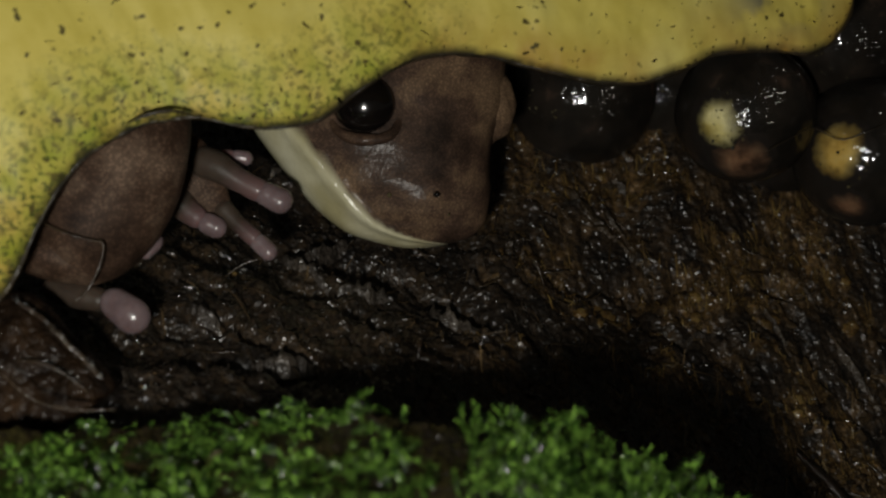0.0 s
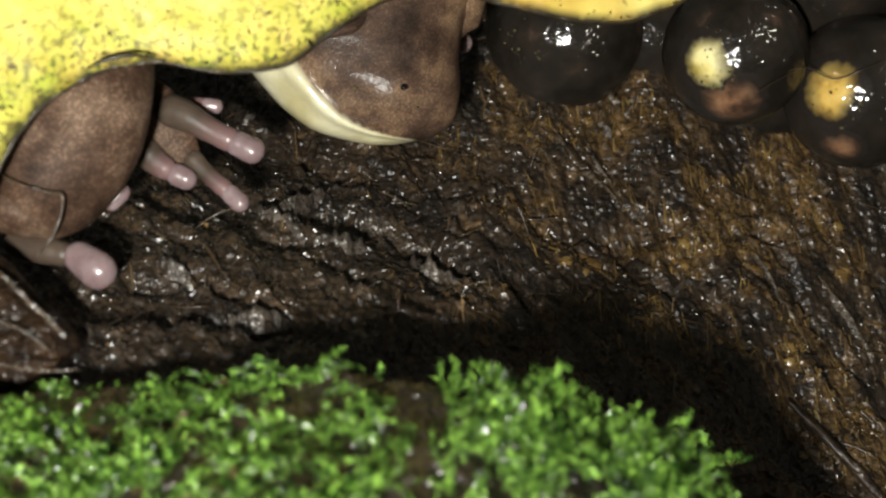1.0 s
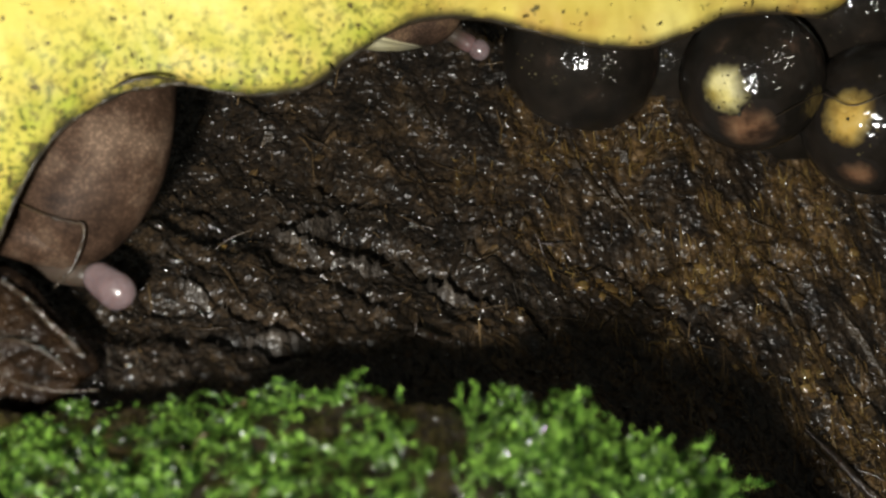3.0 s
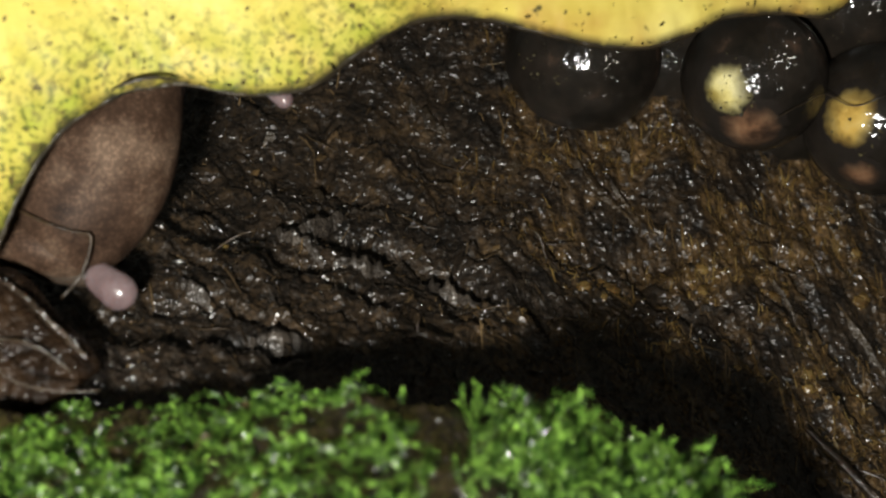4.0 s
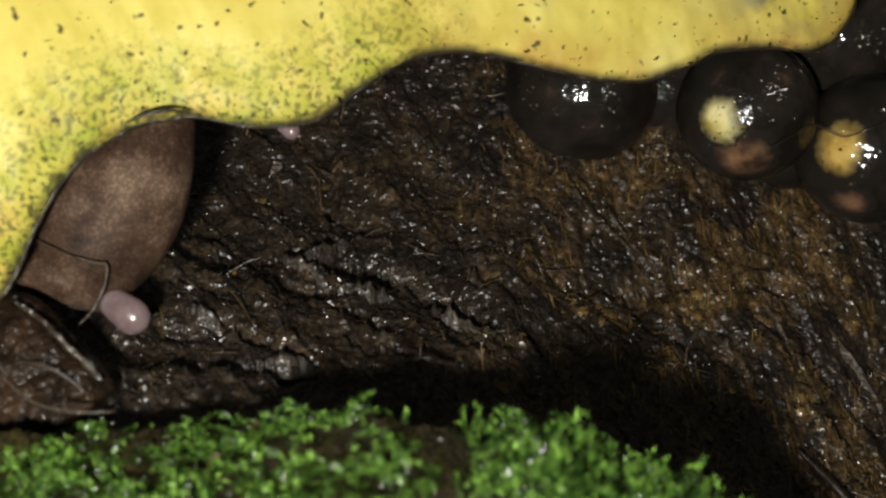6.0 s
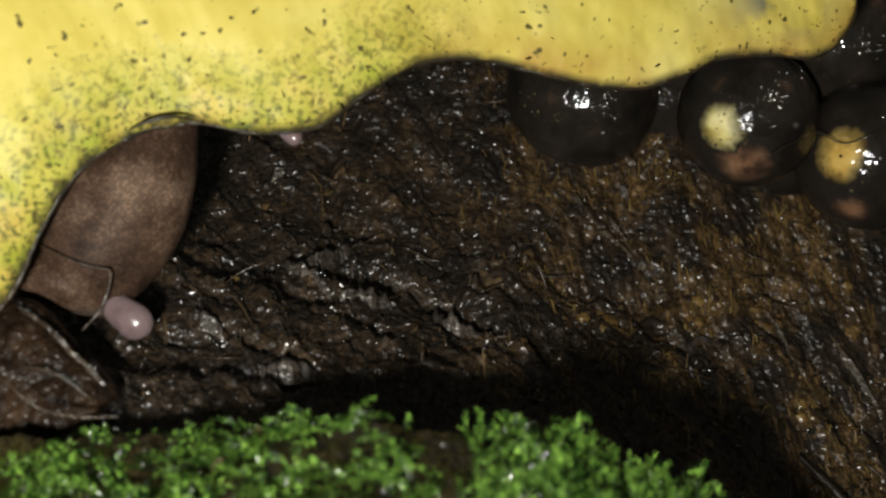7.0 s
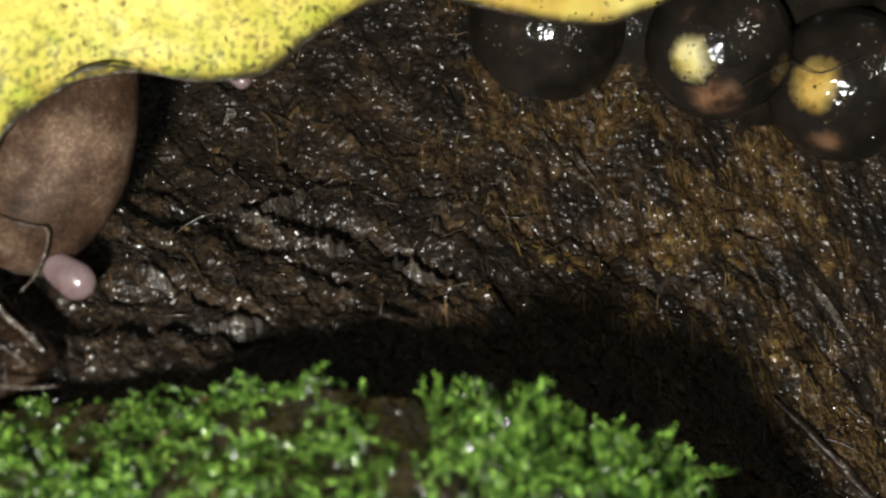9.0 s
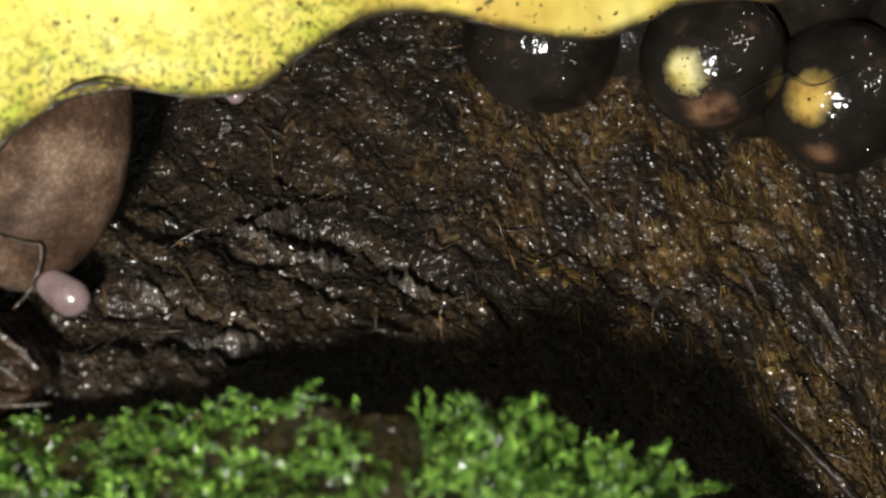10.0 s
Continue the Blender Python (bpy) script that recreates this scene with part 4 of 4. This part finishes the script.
twig = thing("pale_twig", *tube([(18.6, 76.0, float(bark_base(18.6, 76.0)) + 0.9), (21.0, 75.4, float(bark_base(21.0, 75.4)) + 1.0), (23.6, 74.6, float(bark_base(23.6, 74.6)) + 1.0), (27.0, 73.6, float(bark_base(27.0, 73.6)) + 0.9)],
                              [0.10, 0.22, 0.26, 0.2], 9, 40, 1.0, 1.2, 12), EDGE, "pale weathered twig lying on the log", "twig")
crumb_z = float(bark_z(-0.9, 67.6)) + 0.6
crumb = thing("pale_crumb", *join([tube([(-1.4, 67.5, crumb_z - 0.3), (-0.9, 67.4, crumb_z - 0.1), (-0.2, 67.6, crumb_z - 0.35), (0.6, 68.0, crumb_z - 0.4)], [0.10, 0.24, 0.20, 0.06], 8, 20, 0.8, 1.0, 3),
                                   tube([(-0.9, 67.4, crumb_z - 0.2), (-1.0, 67.3, crumb_z + 0.25), (-0.9, 67.3, crumb_z + 0.6)], [0.10, 0.09, 0.03], 6, 12, 1.0, 0.8, 5)]), EDGE,
              "pale crumb of rotten wood lying on the bark", "wood crumb")
stalk = thing("dry_stalk", *tube([(-16.5, 54.4, -4.9), (-15.3, 54.4, -5.9), (-13.8, 54.6, -6.3), (-12.2, 54.8, -6.3)], [0.03, 0.05, 0.06, 0.03], 8, 30, 1.0, 0.4, 8), ROOT,
              "thin dry translucent stalk lying on the moss", "stalk")


# ---- the frog ----
def loft(axis, wide, deep, n=36, steps=40, lumps=0.0, seed=0, turn=0.0):
    """A body along a line: wide across the view, deep towards it."""
    line = curve_points(axis, steps)
    t = np.linspace(0, 1, steps)
    w = curve_points([(k, v, 0) for k, v in wide], 200)
    d = curve_points([(k, v, 0) for k, v in deep], 200)
    verts = []
    for k in range(steps):
        f = line[min(k + 1, steps - 1)] - line[max(k - 1, 0)]
        f /= np.linalg.norm(f)
        side = np.cross(f, (0, 1, 0))
        side /= np.linalg.norm(side)
        up = np.cross(side, f)
        ww, dd = max(0.01, np.interp(t[k], w[:, 0], w[:, 1])), max(0.01, np.interp(t[k], d[:, 0], d[:, 1]))
        for a in range(n):
            q = 2 * math.pi * a / n
            s = 1 + lumps * noise.noise(Vector((math.cos(q) * 1.5 + seed, math.sin(q) * 1.5, t[k] * 4)))
            c_, s_ = math.cos(q) * ww * s, math.sin(q) * dd * s
            verts.append(line[k] + side * (c_ * math.cos(turn) - s_ * math.sin(turn)) + up * (c_ * math.sin(turn) + s_ * math.cos(turn)))
    faces = [(k * n + a, k * n + (a + 1) % n, (k + 1) * n + (a + 1) % n, (k + 1) * n + a) for k in range(steps - 1) for a in range(n)]
    faces += [tuple(range(n))[::-1], tuple((steps - 1) * n + a for a in range(n))]
    return np.array(verts), faces


def digit(parent, pivot, points, radii, seed=0, name="finger"):
    """A finger that widens into a soft pad at its tip."""
    line = curve_points(points, 61)
    r = np.interp(np.linspace(0, 1, 61), np.linspace(0, 1, len(radii)), radii)
    bone = part(name, under(pivot, tube(line[:46:3], r[:46:3], 16, 30, 0.78, 0.06, seed)), DIGIT, parent, "pale brown digit")
    bone.data.attributes.new("tip", "FLOAT", "POINT").data.foreach_set("value", np.repeat(np.clip(np.linspace(-0.9, 1.0, 30), 0, 1), 16))
    part("pad", under(pivot, tube(line[38::2], r[38::2] * 1.03, 18, 26, 0.80, 0.05, seed)), PAD, bone, "pinkish rounded toe pad")
    return bone


frog = thing("frog", None, None, None, "small brown frog with cream lip, half hidden beneath the leaf", "frog")

HEAD = (-2.0, 73.5, 7.0)


def head_shape():
    """The head in level slices from the chin up: outlines to either side, depth, and a cream lip that sweeps up from the chin."""
    n, steps = 72, 90
    u = np.linspace(0, 1, steps)
    zs = -0.12 + 14.2 * u ** 2.2
    left = np.interp(zs, [-0.12, 0.0, 0.25, 0.55, 1.0, 1.8, 3.8, 5.9, 8, 14], [-1.9, -2.6, -3.6, -4.6, -5.3, -6.3, -8.0, -9.6, -10.6, -11])
    right = np.interp(zs, [-0.12, 0.0, 0.3, 0.8, 1.3, 2.7, 4.1, 5.4, 7, 14], [-0.7, 0.1, 1.3, 2.0, 2.3, 2.55, 2.45, 2.6, 3.2, 3.6])
    inner = np.interp(zs, [-0.12, 0.02, 0.12, 0.35, 0.7, 1.4, 2.65, 4.35, 6.0, 9, 14], [2.4, 1.0, -0.2, -1.4, -2.4, -3.5, -4.6, -5.9, -7.3, -9.5, -12])
    deep = np.interp(zs, [-0.12, 0.0, 0.3, 0.8, 1.6, 3.0, 5.0, 8, 14], [0.3, 0.7, 1.2, 1.75, 2.3, 2.9, 3.3, 3.7, 4.0])
    soft = np.ones(7) / 7
    left, right, inner = (np.convolve(np.pad(e, 3, mode="edge"), soft, "valid") for e in (left, right, inner))
    verts, lip = [], []
    for k, z in enumerate(zs):
        xc, hw = (left[k] + right[k]) / 2 + 0.5, (right[k] - left[k]) / 2
        for a in range(n):
            q = 2 * math.pi * a / n
            c, s_ = math.cos(q), math.sin(q)
            x = (left[k] + right[k]) / 2 + hw * math.copysign(abs(c) ** 0.9, c)
            y = 72.8 + 0.16 * z - deep[k] * math.copysign(abs(s_) ** 0.85, s_) + 0.05 * max(0.0, xc - x) * (s_ > 0)
            if s_ > 0:
                y -= 0.42 * math.exp(-((x - inner[k] + 0.40) / 0.42) ** 2) * min(1, z + 0.3) + 0.16 * math.exp(-((x + 0.5) / 0.9) ** 2 - ((z - 2.3) / 0.8) ** 2)
                y += 0.10 * math.exp(-((x - inner[k] - 0.15) / 0.18) ** 2) * min(1, z + 0.3)
                y += 0.09 * noise.noise(Vector((x * 0.8, z * 0.8, 3.0))) + 0.03 * noise.noise(Vector((x * 3, z * 3, 5.0)))
            verts.append((x, y, z))
            lip.append(min(1.0, max(0.0, 0.5 + (inner[k] - x) / 0.28)) * (1.0 - 0.85 * min(1.0, max(0.0, (x + 1.6) / 2.2))))
    faces = [(k * n + a, (k + 1) * n + a, (k + 1) * n + (a + 1) % n, k * n + (a + 1) % n) for k in range(steps - 1) for a in range(n)]
    faces += [tuple(range(n)), tuple((steps - 1) * n + a for a in range(n))[::-1]]
    return np.array(verts), faces, lip


shape = head_shape()
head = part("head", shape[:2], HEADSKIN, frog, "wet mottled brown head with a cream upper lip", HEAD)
head.data.attributes.new("lip", "FLOAT", "POINT").data.foreach_set("value", shape[2])
part("eye", under(HEAD, ball((-3.7, 71.2, 6.9), (1.72, 1.6, 1.72), 24, 32)), EYE, head, "large glossy black eye")
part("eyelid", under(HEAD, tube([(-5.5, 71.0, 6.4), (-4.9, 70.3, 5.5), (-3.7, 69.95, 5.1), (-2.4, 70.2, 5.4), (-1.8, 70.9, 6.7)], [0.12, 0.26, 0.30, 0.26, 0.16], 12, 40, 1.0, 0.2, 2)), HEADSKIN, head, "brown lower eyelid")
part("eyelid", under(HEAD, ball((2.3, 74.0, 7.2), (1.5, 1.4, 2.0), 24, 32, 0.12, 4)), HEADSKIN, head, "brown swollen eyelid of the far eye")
part("nostril", under(HEAD, ball((-0.2, 70.1, 2.45), (0.17, 0.10, 0.14), 10, 14)), EYE, head, "small dark nostril")
for x, y, z, s in ((-3.9, 70.85, 3.1, 0.11), (-2.5, 70.35, 2.45, 0.12), (-2.85, 71.3, 0.85, 0.16), (-3.6, 70.3, 4.3, 0.06), (0.4, 70.6, 1.5, 0.06)):
    part("speck", under(HEAD, ball((x, y, z), (s, s * 0.6, s), 8, 12, 0.4, 3)), SPECK, head, "black speck of dirt")

BODY = (-8.0, 82.0, 20.0)
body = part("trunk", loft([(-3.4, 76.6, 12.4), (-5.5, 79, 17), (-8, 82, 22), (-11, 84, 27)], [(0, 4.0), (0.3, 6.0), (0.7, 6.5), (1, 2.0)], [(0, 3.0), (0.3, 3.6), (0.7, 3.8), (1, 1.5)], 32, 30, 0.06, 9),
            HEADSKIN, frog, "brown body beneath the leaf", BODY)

LEG = (-14.0, 63.0, 2.0)
leg = part("hind_leg", loft([(-17.0, 62.9, -1.0), (-16.2, 62.9, -0.5), (-15.1, 63.0, 0.7), (-14.0, 63.5, 2.7), (-13.4, 64.6, 5.0), (-13.0, 66.2, 7.4)],
                            [(0, 0.7), (0.05, 1.7), (0.2, 2.65), (0.45, 3.2), (0.7, 2.75), (1, 1.9)], [(0, 0.5), (0.05, 1.3), (0.2, 2.0), (0.45, 2.5), (0.7, 2.3), (1, 1.6)], 48, 56, 0.06, 7),
           SKIN, frog, "plump folded brown hind leg with fine pale grains", LEG)
part("knee", under(LEG, loft([(-18.3, 63.0, -0.9), (-17.6, 62.8, -1.0), (-16.4, 62.6, -1.3), (-15.2, 62.7, -1.5), (-14.4, 63.1, -1.4)],
                             [(0, 0.5), (0.1, 1.0), (0.45, 1.25), (0.8, 1.0), (1, 0.35)], [(0, 0.5), (0.1, 1.1), (0.45, 1.5), (0.8, 1.1), (1, 0.3)], 36, 36, 0.05, 4)), SKIN, leg, "paler folded knee")
part("shin", under(LEG, loft([(-16.4, 64.9, -1.2), (-15.0, 65.3, 0.8), (-13.6, 65.7, 3.0), (-12.6, 66.0, 6.0)], [(0, 0.4), (0.1, 1.4), (0.5, 2.2), (1, 1.6)], [(0, 0.4), (0.1, 1.2), (0.5, 1.6), (1, 1.3)], 28, 30, 0.05, 8)),
     SKIN, leg, "pale-edged brown shin behind the thigh")
FOOT = (-15.5, 64.5, -2.4)
foot = part("hind_foot", tube([(-17.4, 63.4, -1.8), (-16.4, 63.1, -2.1), (-15.4, 62.9, -2.3), (-14.3, 62.7, -2.5)], [0.45, 0.6, 0.6, 0.5], 14, 26, 0.9, 0.1, 3), DIGIT, frog, "pale grey-brown hind foot", FOOT)
part("toe", under(FOOT, tube([(-14.5, 62.4, -2.1), (-13.9, 62.2, -2.6), (-13.3, 62.0, -3.0), (-12.55, 62.0, -3.55)], [0.55, 0.70, 0.80, 0.70], 20, 30, 0.82, 0.05, 5)), PAD, foot, "lilac-pink rounded toe")
back_toe = part("toe", under(FOOT, tube([(-13.9, 66.8, -0.6), (-13.3, 66.9, 0.1), (-12.9, 67.0, 0.4)], [0.36, 0.46, 0.4], 12, 18, 0.85, 0.06, 6)), PAD, foot, "lilac toe tip")

HAND = (-12.0, 68.0, 3.7)
hand = part("front_hand", loft([(-13.2, 68.4, 5.4), (-12.5, 68.5, 4.3), (-11.8, 68.6, 3.2), (-11.0, 68.7, 2.2), (-10.2, 68.8, 1.4)], [(0, 1.0), (0.3, 1.35), (0.6, 1.3), (0.85, 0.85), (1, 0.4)],
                               [(0, 0.6), (0.3, 0.65), (0.7, 0.5), (1, 0.2)], 28, 30, 0.12, 6), SKIN, frog, "brown spread front hand with pale fingers", HAND)
digit(hand, HAND, [(-11.8, 68.3, 4.1), (-10.6, 68.0, 3.7), (-9.4, 67.9, 3.0), (-8.1, 67.9, 2.35), (-7.0, 67.9, 1.8)], [0.85, 0.72, 0.55, 0.56, 0.64], 2)
digit(hand, HAND, [(-12.8, 68.3, 2.7), (-12.1, 68.2, 1.8), (-11.3, 68.1, 1.2), (-10.1, 68.1, 0.6)], [0.8, 0.66, 0.52, 0.48], 3)
thumb = digit(hand, HAND, [(-10.6, 68.7, 2.0), (-9.7, 68.5, 1.1), (-8.8, 68.4, 0.3), (-7.8, 68.3, -0.6)], [0.55, 0.40, 0.42, 0.44], 4)
digit(hand, HAND, [(-11.8, 69.0, 4.2), (-10.8, 69.1, 4.2), (-10.0, 69.2, 4.25), (-9.0, 69.3, 4.1)], [0.5, 0.38, 0.32, 0.36], 5)

HAND_B = (1.2, 79.0, 9.5)
hand_b = part("front_hand", loft([(-0.5, 79.2, 11.0), (0.3, 79.0, 9.8), (1.0, 79.0, 8.8)], [(0, 0.8), (0.5, 0.9), (1, 0.4)], [(0, 0.6), (0.5, 0.6), (1, 0.3)], 18, 16, 0.1, 7), DIGIT, frog, "pale brown front hand", HAND_B)
digit(hand_b, HAND_B, [(0.0, 79.0, 9.2), (1.0, 78.8, 8.6), (1.8, 78.7, 8.1), (2.7, 78.7, 7.6)], [0.5, 0.45, 0.5, 0.58], 6)


# ---- loose pieces on the log ----
def settle(x, y, lift, turn, lean):
    """The pose of a piece that lies on the log's slope."""
    e = 0.3
    z = float(bark_z(x, y))
    n = Vector((-(float(bark_z(x + e, y, False)) - float(bark_z(x - e, y, False))) / (2 * e), -(float(bark_z(x, y + e, False)) - float(bark_z(x, y - e, False))) / (2 * e), 1.0)).normalized()
    return Matrix.Translation(Vector((x, y, z + lift)) * MM) @ n.to_track_quat("Z", "Y").to_matrix().to_4x4() @ pose(0, 0, 0, lean[0], lean[1], turn)


def flake_shape(r):
    n = 9
    out = [(0.5 + 0.5 * r.rand()) for _ in range(n)]
    rim = [(math.cos(6.283 * k / n) * out[k] * 0.75, math.sin(6.283 * k / n) * out[k] * 0.42) for k in range(n)]
    curl = r.uniform(0.1, 0.5)
    v = [(x, y, curl * x * x + 0.05) for x, y in rim] + [(x * 0.9, y * 0.9, curl * x * x - 0.05) for x, y in rim] + [(0, 0, 0.09 + 0.08 * r.rand()), (0, 0, -0.05)]
    f = [(k, (k + 1) % n, 2 * n) for k in range(n)] + [((k + 1) % n + n, k + n, 2 * n + 1) for k in range(n)] + [(k + n, (k + 1) % n + n, (k + 1) % n, k) for k in range(n)]
    return np.array(v), f


def fibre_shape(r):
    a, b = r.normal(0, 0.25), r.normal(0.1, 0.12)
    return tube([(0, 0, 0), (0.35, 0.10 * a, b * 0.5), (0.7, 0.5 * a, b), (1.0, a, b * 0.6)], [0.014, 0.022, 0.019, 0.008], 5, 7, 1.0, 0.3, r.randint(40))


def scatter_pieces():
    r = np.random.RandomState(77)
    lumps = [mesh_of("rot_lump", *ball((0, 0, 0), (1.0, 0.8, 0.55), 12, 16, 0.5, k), AMBER) for k in range(5)]
    spots = [(9.1, 78.8, 0.6), (8.6, 79.3, 0.45), (18.5, 82.3, 0.5), (24.0, 84.9, 0.5), (19.6, 79.2, 0.4), (-10.4, 72.0, 0.4)]
    while len(spots) < 30:
        x, y = r.uniform(2, 26), r.uniform(74, 89)
        if r.rand() < on_right(x, y):
            spots.append((x, y, r.uniform(0.18, 0.45)))
    for x, y, size in spots:
        ob = new("rot_lump", lumps[r.randint(5)])
        ob.parent = log
        ob.matrix_local = settle(x, y, -0.12, r.uniform(0, 360), (0, 0)) @ Matrix.Scale(size, 4)
    flakes = [mesh_of("bark_flake", *flake_shape(r), FLAKE, False) for _ in range(8)]
    fibres = [mesh_of("fibre", *fibre_shape(r), FIBRE) for _ in range(8)]
    for name, meshes, count in (("bark_flake", flakes, 290), ("fibre", fibres, 290)):
        made = 0
        while made < count:
            x, y = r.uniform(-11, 27), r.uniform(63, 91)
            if r.rand() > on_right(x, y):
                continue
            made += 1
            ob = new(name, meshes[r.randint(8)])
            ob.parent = log
            if name == "fibre":
                m = settle(x, y, 0.08 + 0.15 * r.rand(), r.normal(-30, 45), (0, r.normal(-4, 8)))
                size = r.uniform(0.8, 2.6)
            else:
                m = settle(x, y, 0.05 + 0.1 * r.rand(), r.uniform(0, 360), (r.normal(0, 24), r.normal(0, 24)))
                size = r.uniform(0.35, 1.1)
            ob.matrix_local = m @ Matrix.Scale(size, 4)


scatter_pieces()


# ---- what moves ----
def moved(pivot, dx, dy, dz, turn=0.0):
    return pose((pivot[0] + dx) * MM, (pivot[1] + dy) * MM, (pivot[2] + dz) * MM, 0, turn, 0)


def motions():
    rise = [(0.0, 0, 0, 0, 0), (0.3, 0, 0, 0.05, 0), (0.5, 0, 0, 0.15, 0), (1.0, -0.5, 0.4, 2.5, 0), (1.5, -1.1, 0.8, 4.5, 0), (2.0, -0.9, 1.2, 6.5, 0), (2.5, -1.1, 1.4, 7.4, 0),
            (2.7, -1.1, 1.6, 7.6, 0), (3.8, -1.3, 2.0, 11.0, 0), (4.2, -1.3, 2.0, 11.2, 0), (10.0, -1.3, 2.0, 11.2, 0)]
    walk(head, [(t, moved(HEAD, *v)) for t, *v in rise])
    walk(body, [(t, moved(BODY, *v)) for t, *v in rise])
    walk(hand, [(t, moved(HAND, *v)) for t, *v in [
        (0.0, 0, 0, 0, 0), (1.5, 0, 0, -0.1, 0), (1.7, -0.2, 0, 0, 1), (1.9, -0.35, 0, 0.5, 4), (2.0, -0.27, 0.1, 1.07, 8), (2.1, 0.5, 0.2, 2.0, 16), (2.2, 1.3, 0.4, 3.0, 25), (2.3, 0.5, 0.6, 3.5, 28),
        (2.4, 0.5, 0.8, 4.4, 25), (2.5, 0.6, 0.9, 7.0, 15), (2.7, 0.6, 1.0, 7.4, 10), (3.8, 0.95, 1.2, 5.75, 0), (10.0, 0.95, 1.2, 5.75, 0)]])
    walk(thumb, [(t, moved((0, 0, 0), *v)) for t, *v in [
        (0.0, 0, 0, 0, 0), (1.5, -0.1, 0, 0.1, 0), (1.7, -0.6, 0, 0.4, -2), (1.9, -0.8, 0, 0.6, -5), (2.0, -0.85, 0, 0.6, -9), (2.1, -0.85, 0, 0.6, -17), (2.2, -0.85, 0, 0.6, -26), (2.5, -0.8, 0, 0.6, -16),
        (3.8, 0, 0, 0, 0), (10.0, 0, 0, 0, 0)]])
    walk(hand_b, [(t, moved(HAND_B, *v)) for t, *v in [(0.0, 0, 0, 0, 0), (2.7, 0, 0, 0, 0), (3.8, 0, 0, 5.0, 0), (10.0, 0, 0, 5.0, 0)]])
    shift = [(0.0, -0.2, 0, 0.9, 0), (1.5, -0.3, 0, 0.9, 0), (2.5, -0.3, 0, 0.7, 0), (3.8, -0.1, 0, 0.2, 0), (4.5, 0, 0, 0, 0), (10.0, 0, 0, 0, 0)]
    walk(leg, [(t, moved(LEG, *v)) for t, *v in shift])
    walk(root, [(t, TILT @ moved((0, 0, 0), *v)) for t, *v in shift])
    walk(back_toe, [(t, moved((0, 0, 0), *v)) for t, *v in [(0.0, 0, 0, 0, 0), (1.4, 0, 0, 0, 0), (2.4, -1.6, 0.4, 0.9, 0), (10.0, -1.6, 0.4, 0.9, 0)]])


motions()
